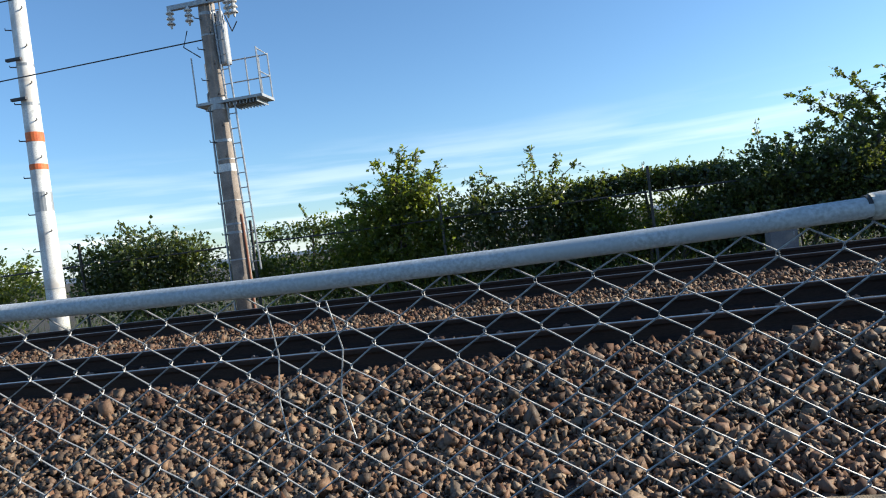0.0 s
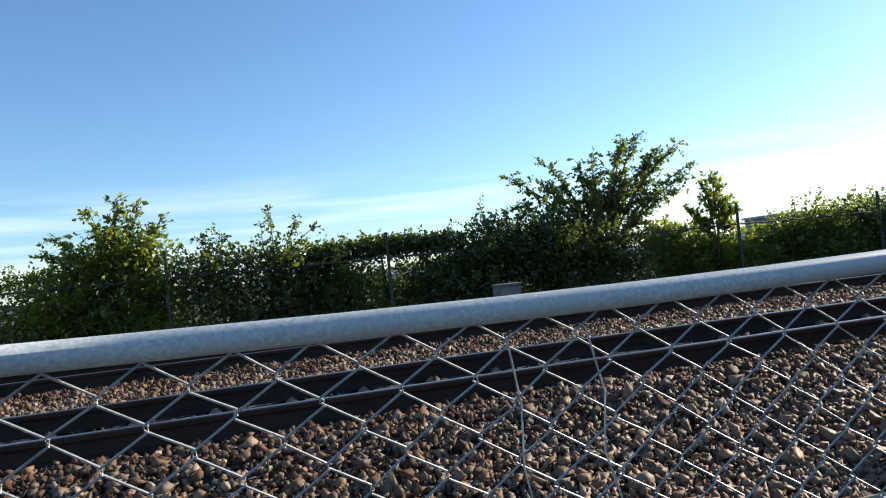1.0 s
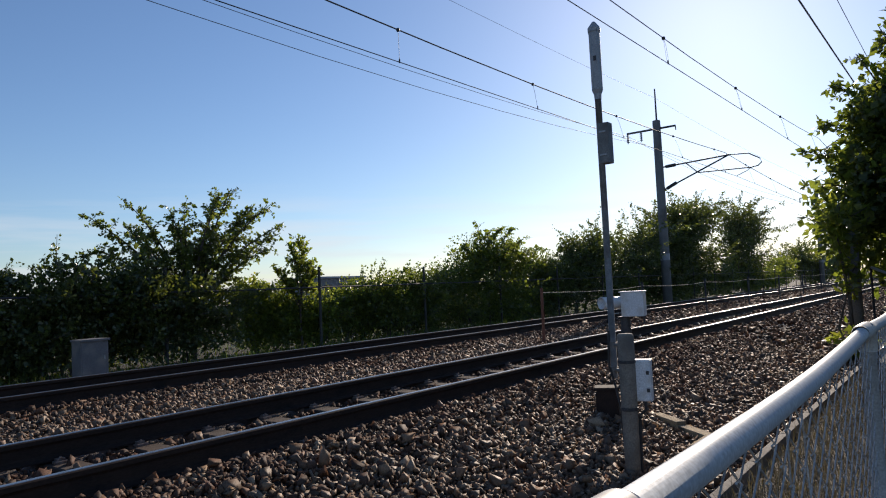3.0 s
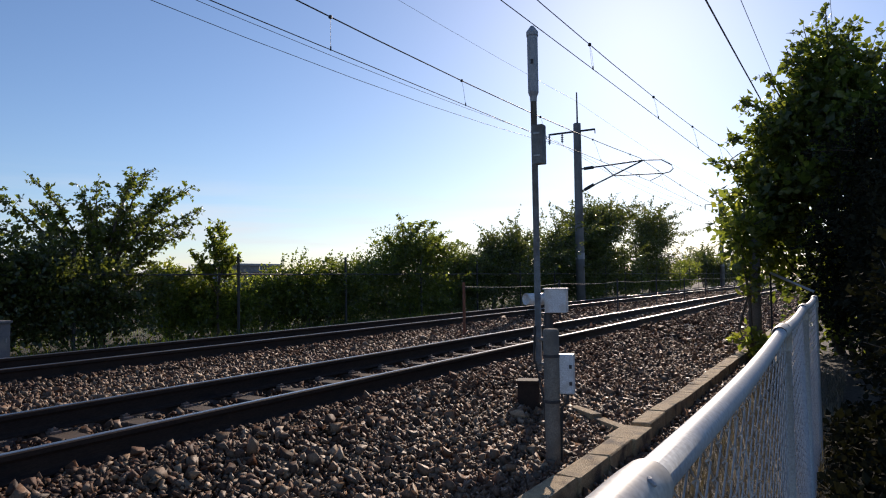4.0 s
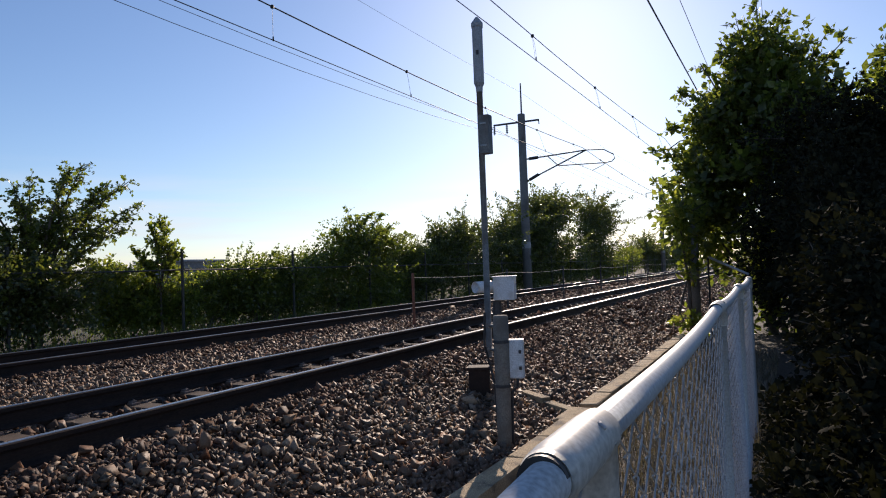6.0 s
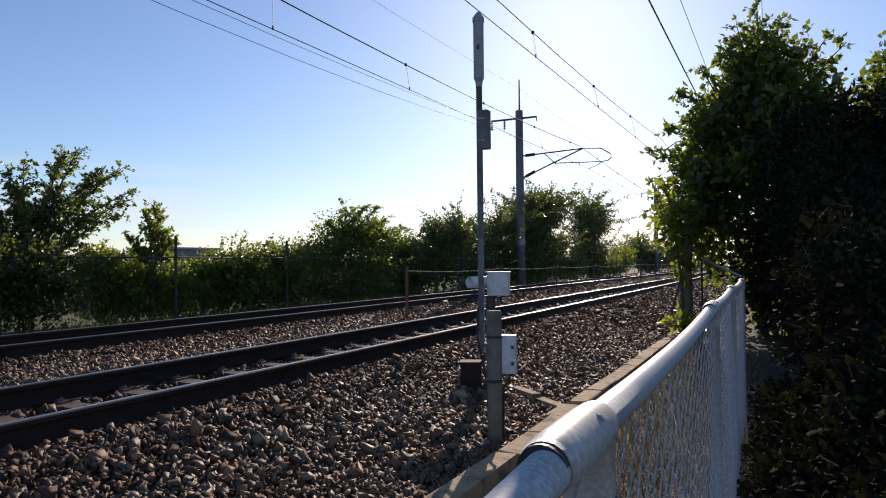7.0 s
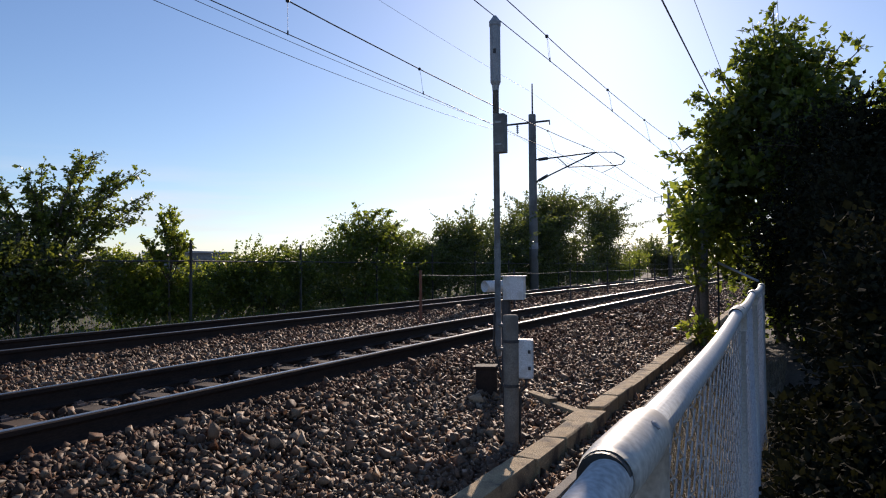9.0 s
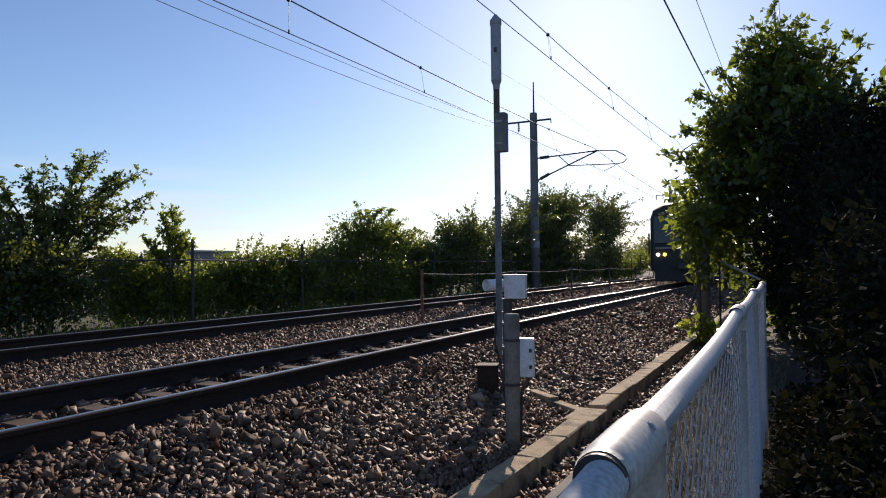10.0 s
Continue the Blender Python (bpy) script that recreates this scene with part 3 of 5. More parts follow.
def spray_tree(name, at, tips, size, mat, seed, label, category, twigs=36, leaves=16, twig_len=0.5, fork=0.3, thick=0.035, group=""):
    """A tree of bowed limbs that end at tips (from the foot), with drooping leafy twigs along each limb."""
    rng = np.random.default_rng(seed)
    th = empty(name, pose(*at), label, category, group)
    top = max(p[2] for p in tips)
    hub = np.array((0.0, 0.0, fork * top))
    bm = bmesh.new()
    tube(bm, [(0.03, 0, -0.1), (0, 0.01, hub[2] * 0.5), tuple(hub)], [thick * 1.3, thick * 1.1, thick], 8)
    part("trunk", bm, M_BARK, th)
    pts, outs = [], []
    wood = bmesh.new()
    for tip in tips:
        tip = np.array(tip, float)
        ctl = hub + (tip - hub) * np.array((0.3, 0.3, 0.62)) + rng.normal(0, 0.07, 3)
        u = np.linspace(0, 1, 8)[:, None]
        line = (1 - u) ** 2 * hub + 2 * u * (1 - u) * ctl + u ** 2 * tip
        bm = bmesh.new()
        tube(bm, [Vector(p) for p in line], np.linspace(thick * 0.75, 0.006, 8).tolist(), 6)
        part("limb", bm, M_BARK, th)
        for j in range(twigs):
            q = rng.uniform(0.28, 1.0) ** 0.8
            p = (1 - q) ** 2 * hub + 2 * q * (1 - q) * ctl + q ** 2 * tip
            along = 2 * (1 - q) * (ctl - hub) + 2 * q * (tip - ctl)
            along /= np.linalg.norm(along) + 1e-9
            d = rng.normal(size=3) * np.array((1, 1, 0.55)) + along * 0.9 + np.array((0, 0, 0.15))
            d /= np.linalg.norm(d)
            ln = twig_len * rng.uniform(0.35, 1.0) * (1.2 - 0.65 * q)
            v = np.linspace(0, 1, 4)[:, None]
            tw = p + d * ln * v - np.array((0, 0, 0.28)) * ln * v ** 2
            tube(wood, [Vector(t) for t in tw], [0.006, 0.005, 0.004, 0.0025], 3, cap=False)
            m = max(4, int(leaves * ln / twig_len))
            w = rng.uniform(0.12, 1.0, m)[:, None]
            pts.append(p + d * ln * w - np.array((0, 0, 0.28)) * ln * w ** 2 + rng.normal(0, 0.012, (m, 3)))
            side = np.cross(d, (0, 0, 1.0))
            outs.append(d * 0.5 + side * rng.choice((-1.0, 1.0), (m, 1)) * 0.9)
    crown = new("crown", leaf_mesh("crown", rng, np.concatenate(pts), size, mat, np.concatenate(outs) * 1.3, 0.45))
    crown.parent = th
    tagged(part("brushwood", wood, M_BARK, th), kind="stuff")
    return th


def grass(name, rng_seed, regions, mat, label, category="grass"):
    """Thin bent blades over (x0, x1, y0, y1, count, height, z)."""
    rng = np.random.default_rng(rng_seed)
    vs, ts, base = [], [], 0
    for x0, x1, y0, y1, n, hgt, z in regions:
        p = np.stack([rng.uniform(x0, x1, n), rng.uniform(y0, y1, n), np.full(n, z)], -1)
        ang = rng.uniform(0, 2 * np.pi, n)
        h = hgt * rng.lognormal(0, 0.35, n)
        lean = np.stack([np.cos(ang), np.sin(ang), np.zeros(n)], -1) * (h * rng.uniform(0.2, 0.9, n))[:, None]
        side = np.stack([-np.sin(ang), np.cos(ang), np.zeros(n)], -1) * 0.0028
        up = np.array((0, 0, 1.0))
        mid = p + lean * 0.3 + up * (h * 0.55)[:, None]
        tip = p + lean + up * (h * 0.85)[:, None]
        v = np.stack([p - side, p + side, mid + side * 0.8, mid - side * 0.8, tip], 1)
        t = np.array([(0, 1, 2), (0, 2, 3), (3, 2, 4)])
        vs.append(v.reshape(-1, 3))
        ts.append((t[None] + (base + 5 * np.arange(n))[:, None, None]).reshape(-1, 3))
        base += 5 * n
    tagged(new(name, mesh_from_arrays(name, np.concatenate(vs), np.concatenate(ts), mat)), label, category, kind="stuff")


# ---- poles, wires and the rest ----
def insulator(bm, at, n=4, r=0.06, step=0.07, m=None):
    prof = [(0.015, 0.04)]
    for i in range(n):
        prof += [(r * 0.45, -i * step), (r, -i * step - step * 0.45), (r * 0.95, -i * step - step * 0.6), (r * 0.4, -i * step - step * 0.7)]
    prof += [(0.015, -n * step - 0.03)]
    lathe(bm, prof[::-1], 10, at)


def build_catenary_pole(x, y, side, top, rod, label, detail=True):
    """A concrete mast with a bracket towards its track; side is the sign of y in which the bracket reaches."""
    p = empty("catenary_mast", pose(x, y, -0.3), label, "mast", "catenary masts")
    up = 0.3
    bm = bmesh.new()
    lathe(bm, [(0.21, -0.3), (0.205, 2.0), (0.175, top + up - 0.02), (0.16, top + up)], 20)
    part("shaft", bm, M_POLE_GREY, p, smooth=True)
    bm = bmesh.new()
    lathe(bm, [(0.212, 2.0), (0.214, 2.05), (0.214, 2.25), (0.212, 2.3)], 20)
    part("plate", bm, M_BOXGREY, p)
    if rod:
        bm = bmesh.new()
        tube(bm, [(0.05, 0, top + up - 0.3), (0.05, 0, rod + up)], [0.045, 0.03], 8)
        part("spike", bm, M_DARK, p)
    # crossarm with its hanging insulators
    bm = bmesh.new()
    za = top + up - 0.38
    box(bm, (0, -side * 0.28, za), (0.08, 2.3, 0.08), 0.006)
    tube(bm, [(0, side * 0.86, za), (0, side * 0.87, za - 0.2)], 0.025, 6)
    part("crossarm", bm, M_DARK, p)
    for y in (0.75, 1.4):
        bm = bmesh.new()
        insulator(bm, (0, -side * y, za - 0.06), 4, 0.07, 0.1)
        part("insulator", bm, M_BOXGREY, p)
    # bracket tubes
    bm = bmesh.new()
    z0, z1 = 5.95 + up, 6.08 + up
    s = side
    tube(bm, [(0, s * 0.15, z0), (0, s * 3.07, z1)], 0.036, 8)
    tube(bm, [(0, s * 0.15, 4.9 + up), (0, s * 3.07, z1)], 0.036, 8)
    tube(bm, [(0, s * 1.2, z0 + 0.05), (0, s * 1.74, 5.49 + up)], 0.022, 8)
    tube(bm, [(0, s * 1.74, 5.49 + up), (0, s * 3.95, 5.41 + up), (0, s * 4.22, 5.45 + up), (0, s * 4.36, 5.58 + up), (0, s * 4.3, 5.75 + up), (0, s * 3.87, 6.02 + up), (0, s * 3.07, z1)], 0.026, 8)
    tube(bm, [(0, s * 3.95, 5.41 + up), (0.05, s * 3.75, 5.3 + up), (0.05, s * 3.3, 5.12 + up)], 0.015, 6)
    part("bracket", bm, M_DARK, p)
    for zz, dz in ((z0, 0.05), (4.9 + up, 0.43)):
        bm = bmesh.new()
        tube(bm, [(0, s * 0.3, zz + dz * 0.12 / 2.85 * 3), (0, s * 0.75, zz + dz * 0.6 / 2.85 * 3)], 0.075, 10)
        part("bracket_insulator", bm, M_DARK, p)
    return p


def build_wires():
    def wire(name, pts, r, label, mat=M_CABLE):
        bm = bmesh.new()
        tube(bm, pts, r, 6)
        ob = part(name, bm, mat)
        return tagged(ob, label, "cable")

    def sag(y, xs, z_top, dip, n=10):
        pts = []
        for a, b in zip(xs, xs[1:]):
            for i in range(n):
                s = i / n
                pts.append((a + (b - a) * s, y, z_top - 4 * dip * s * (1 - s)))
        pts.append((xs[-1], y, z_top))
        return pts

    masts = [-94.5, -54.1, -13.7, 26.7, 67.6, 108.0, 148.4, 188.8]
    for y, ya, yb, zc, dip, name, first, step in ((4.39, 4.75, 3.97, 5.11, 0.48, "far", 5.12, 5.0), (0.75, 0.93, 0.5, 5.107, 0.58, "near", 8.97, 5.3)):
        c = empty("contact_line", pose(0, 0, 0), "dark overhead messenger and contact wire on droppers", "contact line", "contact lines")
        bm = bmesh.new()
        tube(bm, sag(y, masts, 6.2, dip), 0.014 if name == "far" else 0.01, 6)
        part("messenger_wire", bm, M_CABLE, c)
        # the contact wire runs in a zigzag from mast to mast
        stagger = [ya if i % 2 == 0 else yb for i in range(len(masts))]
        bm = bmesh.new()
        tube(bm, list(zip(masts, stagger, [zc] * len(masts))), 0.009, 6)
        part("contact_wire", bm, M_CABLE, c)
        x = first - 6 * step
        while x < 66:
            s = ((x + 13.7) % 40.5) / 40.5
            zt = 6.2 - 4 * dip * s * (1 - s)
            yc = float(np.interp(x, masts, stagger))
            bm = bmesh.new()
            for dx in ((0,) if name == "far" else (-0.05, 0.05)):
                tube(bm, [(x, y, zt), (x + dx, y * 0.6 + yc * 0.4, zt * 0.7 + zc * 0.3), (x + dx, y * 0.1 + yc * 0.9, zt * 0.1 + zc * 0.9), (x, yc, zc)], 0.004 if name == "far" else 0.003, 4)
            lathe(bm, [(0.012, -0.035), (0.036, -0.02), (0.036, 0.025), (0.012, 0.04)], 8, (x, y, zt))
            lathe(bm, [(0.006, -0.02), (0.014, -0.01), (0.014, 0.06), (0.006, 0.07)], 6, (x, yc, zc))
            part("dropper", bm, M_CABLE, c)
            x += step
    wire("feeder_cable", sag(8.03, masts, 7.15, 0.7), 0.0075, "thin feeder cable beyond the far track")
    wire("feeder_cable", sag(8.7, masts, 7.64, 0.46), 0.0075, "thin feeder cable at the end of the crossarms")
    wire("earth_wire", sag(7.3, masts, 9.2, 0.28), 0.005, "hair-thin earth wire between mast tops")
    wire("feeder_cable", sag(-1.45, masts, 6.38, 0.13), 0.018, "thick black feeder cable over the near side")
    wire("feeder_cable", sag(-1.85, masts, 6.97, 0.14), 0.008, "thin cable over the near side")
    wire("feeder_cable", sag(-3.5, masts, 7.6, 0.2), 0.006, "thin cable over the near side")


def build_equipment_pole():
    """The brown concrete pole with ladder, platform and insulators."""
    p = empty("equipment_pole", pose(-8.42, 6.3, -0.25, 0, -0.2, 0), "brown-grey concrete pole with ladder, platform and insulators", "utility pole")
    u = 0.25
    bm = bmesh.new()
    lathe(bm, [(0.165, -0.3), (0.16, 1.0), (0.12, 9.0), (0.11, 9.02)], 20)
    part("shaft", bm, M_POLE, p, smooth=True)
    for z, mat, hgt in ((3.3, M_GALV, 0.2), (2.25, M_WHITE, 0.13), (2.75, M_GALV, 0.05), (1.2, M_BOXGREY, 0.04), (1.35, M_BOXGREY, 0.03), (4.55, M_GALV, 0.03), (2.45, M_GALV, 0.02), (0.75, M_BOXGREY, 0.02), (4.9, M_GALV, 0.05), (1.75, M_GALV, 0.02)):
        r = 0.16 - (z + u - 1.0) * 0.005 + 0.006
        bm = bmesh.new()
        lathe(bm, [(r - 0.004, z + u), (r, z + u + 0.004), (r, z + u + hgt), (r - 0.004, z + u + hgt + 0.004)], 20)
        part("band", bm, mat, p)
    for i in range(16):
        z = 1.2 + 0.26 * i + u
        bm = bmesh.new()
        r = 0.16 - (z - 1) * 0.005
        a = radians(-60 if i % 2 else -120)
        tube(bm, [(math.cos(a) * (r - 0.02), math.sin(a) * (r - 0.02), z), (math.cos(a) * (r + 0.12), math.sin(a) * (r + 0.12), z), (math.cos(a) * (r + 0.125), math.sin(a) * (r + 0.125), z + 0.03)], 0.009, 6)
        part("step_bolt", bm, M_DARK, p)
    # conduits
    for a, z0, z1, mat in ((200, -0.2, 3.6, M_GALV), (-20, -0.2, 1.5, M_STAKE)):
        c, s = math.cos(radians(a)), math.sin(radians(a))
        bm = bmesh.new()
        tube(bm, [(0.19 * c, 0.19 * s, z0), (0.18 * c, 0.18 * s, z1 * 0.6 + u), (0.165 * c, 0.165 * s, z1 + u), (0.1 * c, 0.1 * s, z1 + u + 0.06)], 0.018, 8)
        part("conduit", bm, mat, p)
    # ladder
    bm = bmesh.new()
    lx = 0.26
    for dx in (0, 0.14):
        tube(bm, [(lx + dx, -0.1, 0.55 + u), (lx + dx - 0.12, -0.1, 5.1 + u)], 0.016, 6)
    part("ladder_rail", bm, M_GALV, p)
    for i in range(18):
        z = 0.7 + 0.25 * i
        sh = -0.12 * (z - 0.55) / 4.55
        bm = bmesh.new()
        tube(bm, [(lx + sh, -0.1, z + u), (lx + 0.14 + sh, -0.1, z + u)], 0.009, 6)
        part("rung", bm, M_GALV, p)
    # platform with a guard rail
    bm = bmesh.new()
    box(bm, (0.25, 0.1, 3.42 + u), (1.2, 0.5, 0.05), 0.006)
    pl = part("platform", bm, M_GALV, p, "galvanised service platform")
    for i in range(9):
        bm = bmesh.new()
        box(bm, (0.25 + 0.06 * i, 0.1, 3.36 + u), (0.012, 0.46, 0.06))
        part("bearer", bm, M_GALV, pl)
    for x, y in ((-0.33, -0.13), (-0.33, 0.33), (0.83, -0.13), (0.83, 0.33), (0.66, 0.33), (0.42, 0.33)):
        bm = bmesh.new()
        tube(bm, [(x, y, 3.44 + u), (x, y, 4.22 + u)], 0.013, 6)
        part("guard_post", bm, M_GALV, pl)
    for z in (3.82, 4.2):
        bm = bmesh.new()
        tube(bm, [(0.15, 0.33, z + u), (0.83, 0.33, z + u), (0.83, -0.13, z + u)], 0.011, 6)
        part("guard_rail", bm, M_GALV, pl)
    # crossarm with its insulators
    bm = bmesh.new()
    box(bm, (0.0, -0.14, 5.1 + u), (1.25, 0.08, 0.08), 0.008)
    part("crossarm", bm, M_GALV, p)
    for x in (-0.58, -0.25, 0.45, 0.56):
        bm = bmesh.new()
        insulator(bm, (x, -0.17, 5.05 + u), 3, 0.07, 0.09)
        part("insulator", bm, M_PORCELAIN, p)
    bm = bmesh.new()
    lathe(bm, [(0.09, 4.05 + u), (0.1, 4.08 + u), (0.1, 4.75 + u), (0.07, 4.8 + u), (0.05, 4.95 + u)], 14, (0.22, 0.0, 0))
    part("transformer", bm, M_BOXGREY, p)
    bm = bmesh.new()
    tube(bm, [(-0.3, -0.2, 4.66 + u), (-0.4, -0.2, 4.4 + u), (-0.15, -0.15, 4.2 + u)], 0.01, 6)
    tube(bm, [(0.6, -0.2, 4.66 + u), (0.45, -0.1, 4.55 + u), (0.3, 0, 4.9 + u)], 0.01, 6)
    part("jumper_cable", bm, M_CABLE, p)
    bm = bmesh.new()
    tube(bm, [(-8.4, 6.2, 4.5), (-20, 5.9, 4.2), (-40, 5.8, 4.8)], 0.011, 6)
    tagged(part("service_cable", bm, M_CABLE), "thin black cable between two poles", "cable")


def build_white_pole():
    p = empty("white_pole", pose(-12.06, 6.35, -0.25, 0, 0.2, 0), "white painted concrete pole with orange marks and step bolts", "utility pole")
    bm = bmesh.new()
    lathe(bm, [(0.165, -0.3), (0.16, 1.0), (0.12, 9.0), (0.11, 9.02)], 20)
    part("shaft", bm, M_WHITE, p, smooth=True)
    for z, h in ((3.55, 0.17), (3.05, 0.1)):
        r = 0.16 - (z - 1) * 0.005 + 0.003
        bm = bmesh.new()
        lathe(bm, [(r - 0.002, z), (r, z + 0.002), (r, z + h), (r - 0.002, z + h + 0.002)], 20)
        part("band", bm, M_ORANGE, p, "orange painted band")
    for z, h in ((0.9, 0.02), (2.3, 0.35), (4.2, 0.05), (4.9, 0.05)):
        r = 0.16 - (z - 1) * 0.005 + 0.003
        bm = bmesh.new()
        lathe(bm, [(r - 0.002, z), (r, z + 0.002), (r, z + h), (r - 0.002, z + h + 0.002)], 20)
        part("band", bm, M_GALV, p)
    for i in range(14):
        z = 1.6 + 0.33 * i
        a = radians(-35 if i % 2 else -145)
        r = 0.16 - (z - 1) * 0.005
        bm = bmesh.new()
        tube(bm, [(math.cos(a) * (r - 0.02), math.sin(a) * (r - 0.02), z), (math.cos(a) * (r + 0.1), math.sin(a) * (r + 0.1), z), (math.cos(a) * (r + 0.1), math.sin(a) * (r + 0.1), z + 0.03)], 0.011, 6)
        part("step_bolt", bm, M_DARK, p)
    for z in (4.3, 5.0):
        bm = bmesh.new()
        box(bm, (-0.05, -0.2, z), (0.3, 0.06, 0.05), 0.005)
        part("bracket", bm, M_DARK, p)


def build_detector():
    """Concrete stump with a switch box, the detector pole strapped to it, and a camera on a post behind."""
    s = empty("concrete_stump", pose(0.0, -1.862, -0.5), "weathered concrete stump with metal straps and switch box", "post")
    bm = bmesh.new()
    lathe(bm, [(0.05, -0.15), (0.054, 0.2), (0.056, 0.46), (0.058, 0.97), (0.05, 0.985)], 14)
    part("shaft", bm, M_STUMP, s, smooth=True)
    for z in (0.455, 0.78):
        bm = bmesh.new()
        lathe(bm, [(0.056, z), (0.061, z + 0.002), (0.061, z + 0.022), (0.056, z + 0.024)], 14)
        box(bm, (-0.062, 0.0, z + 0.012), (0.02, 0.03, 0.016), 0.003)
        part("strap", bm, M_DARK, s)
    turn = pose(0, 0, 0, 0, 0, 14)
    bm = bmesh.new()
    box(bm, (0.05, -0.098, 0.66), (0.085, 0.12, 0.285), 0.008, turn)
    b = part("switch_box", bm, M_BOXWHITE, s, "small white enamelled switch box")
    bm = bmesh.new()
    box(bm, (0.0045, -0.098, 0.66), (0.008, 0.108, 0.268), 0.004, turn)
    part("cover", bm, M_BOXWHITE, b)
    for z in (0.715, 0.595):
        bm = bmesh.new()
        box(bm, (-0.003, -0.135, z), (0.014, 0.02, 0.026), 0.003, turn)
        part("latch", bm, M_DARK, b)
    bm = bmesh.new()
    tube(bm, [(0.05, -0.1, 0.52), (0.045, -0.1, 0.46), (0.03, -0.06, 0.42), (0.02, -0.055, 0.1), (0.03, -0.06, -0.05)], 0.011, 8)
    part("conduit", bm, M_CABLE, b)
    # the pipe pole beside it
    d = empty("detector_pole", pose(0.13, -1.71, -0.5), "grey pipe pole with a tall sensor head, relay box and cable", "detector")
    u = 0.5
    bm = bmesh.new()
    tube(bm, [(0, 0.0, 0.16 + u), (0, 0.0, 2.3 + u)], 0.024, 14)
    part("pipe", bm, M_GALV_OLD, d, smooth=True)
    bm = bmesh.new()
    lathe(bm, [(0.027, 2.2 + u), (0.03, 2.24 + u), (0.043, 2.27 + u), (0.044, 2.7 + u), (0.049, 2.71 + u), (0.049, 2.735 + u), (0.012, 2.785 + u), (0.002, 2.79 + u)], 8)
    hd = part("head", bm, M_BOXGREY, d, "tall grey eight-sided sensor head")
    bm = bmesh.new()
    box(bm, (-0.043, -0.012, 2.5 + u), (0.006, 0.022, 0.035), 0.002)
    part("label_plate", bm, M_DARK, hd)
    bm = bmesh.new()
    box(bm, (0.012, -0.03, 1.867 + u), (0.08, 0.09, 0.3), 0.008)
    mb = part("relay_box", bm, M_GALV_OLD, d, "grey relay box strapped to the pole")
    for z in (1.78, 1.95):
        bm = bmesh.new()
        box(bm, (-0.03, -0.03, z + u), (0.006, 0.05, 0.014), 0.002)
        part("hinge", bm, M_GALV, mb)
    bm = bmesh.new()
    tube(bm, [(-0.02, 0.02, 0.5 + u), (-0.03, 0.025, 0.25 + u), (-0.04, -0.02, 0.1 + u), (-0.08, -0.07, -0.05 + u), (-0.07, -0.08, -0.45 + u)], 0.009, 6)
    part("cable", bm, M_CABLE, d)
    for z in (0.4, 0.22):
        bm = bmesh.new()
        tube(bm, [(0, 0, z + u), (-0.1, -0.115, z + u)], 0.014, 6)
        lathe(bm, [(0.024, z + u - 0.02), (0.03, z + u - 0.018), (0.03, z + u + 0.018), (0.024, z + u + 0.02)], 12)
        part("clamp", bm, M_GALV_OLD, d)
    # the camera on its own post behind
    k = empty("trackside_camera", pose(1.74, -1.14, -0.45), "white trackside camera housing on a dark post", "camera")
    bm = bmesh.new()
    lathe(bm, [(0.05, -0.1), (0.048, 0.9), (0.044, 0.96)], 12)
    box(bm, (0, 0, 0.955), (0.1, 0.13, 0.014), 0.003)
    part("post", bm, M_DARK, k, smooth=False)
    way = pose(0, 0, 0, 0, 0, 14)
    bm = bmesh.new()
    box(bm, (0, -0.085, 1.078), (0.2, 0.21, 0.228), 0.008, way)
    h = part("housing", bm, M_BOXWHITE, k, "white enamelled camera housing")
    bm = bmesh.new()
    box(bm, (0, -0.08, 1.197), (0.215, 0.235, 0.012), 0.003, way)
    part("lid", bm, M_BOXWHITE, h)
    bm = bmesh.new()
    prof = [(0.045, 0.0), (0.057, 0.006), (0.058, 0.27), (0.052, 0.27), (0.050, 0.03), (0.001, 0.03)]
    rings = [[bm.verts.new((r * math.cos(i * math.pi / 10), r * math.sin(i * math.pi / 10), z)) for i in range(20)] for r, z in prof]
    for r0, r1 in zip(rings, rings[1:]):
        for i in range(20):
            bm.faces.new((r0[i], r0[(i + 1) % 20], r1[(i + 1) % 20], r1[i]))
    bmesh.ops.transform(bm, matrix=way @ pose(0, 0.0, 1.1, 0, -90, -44), verts=bm.verts)
    part("hood", bm, M_BOXWHITE, h, "round white camera hood", smooth=True)
    # dark disc that paints the shade inside the open hood
    bm = bmesh.new()
    lathe(bm, [(0.051, 0.17), (0.051, 0.19), (0.02, 0.195)], 16)
    bmesh.ops.transform(bm, matrix=way @ pose(0, 0.0, 1.1, 0, -90, -44), verts=bm.verts)
    part("shade_disc", bm, M_CABLE, h, "dark disc in place of the shade inside the hood")
    c = empty("dark_box", pose(1.32, -1.1, -0.47, 0, 0, 20), "dark brown lidded box among the ballast", "box")
    bm = bmesh.new()
    box(bm, (0, 0, 0.14), (0.18, 0.2, 0.42), 0.03)
    part("body", bm, M_RUST, c)
    bm = bmesh.new()
    box(bm, (0, 0, 0.36), (0.2, 0.22, 0.03), 0.01)
    part("lid", bm, M_RUST, c)


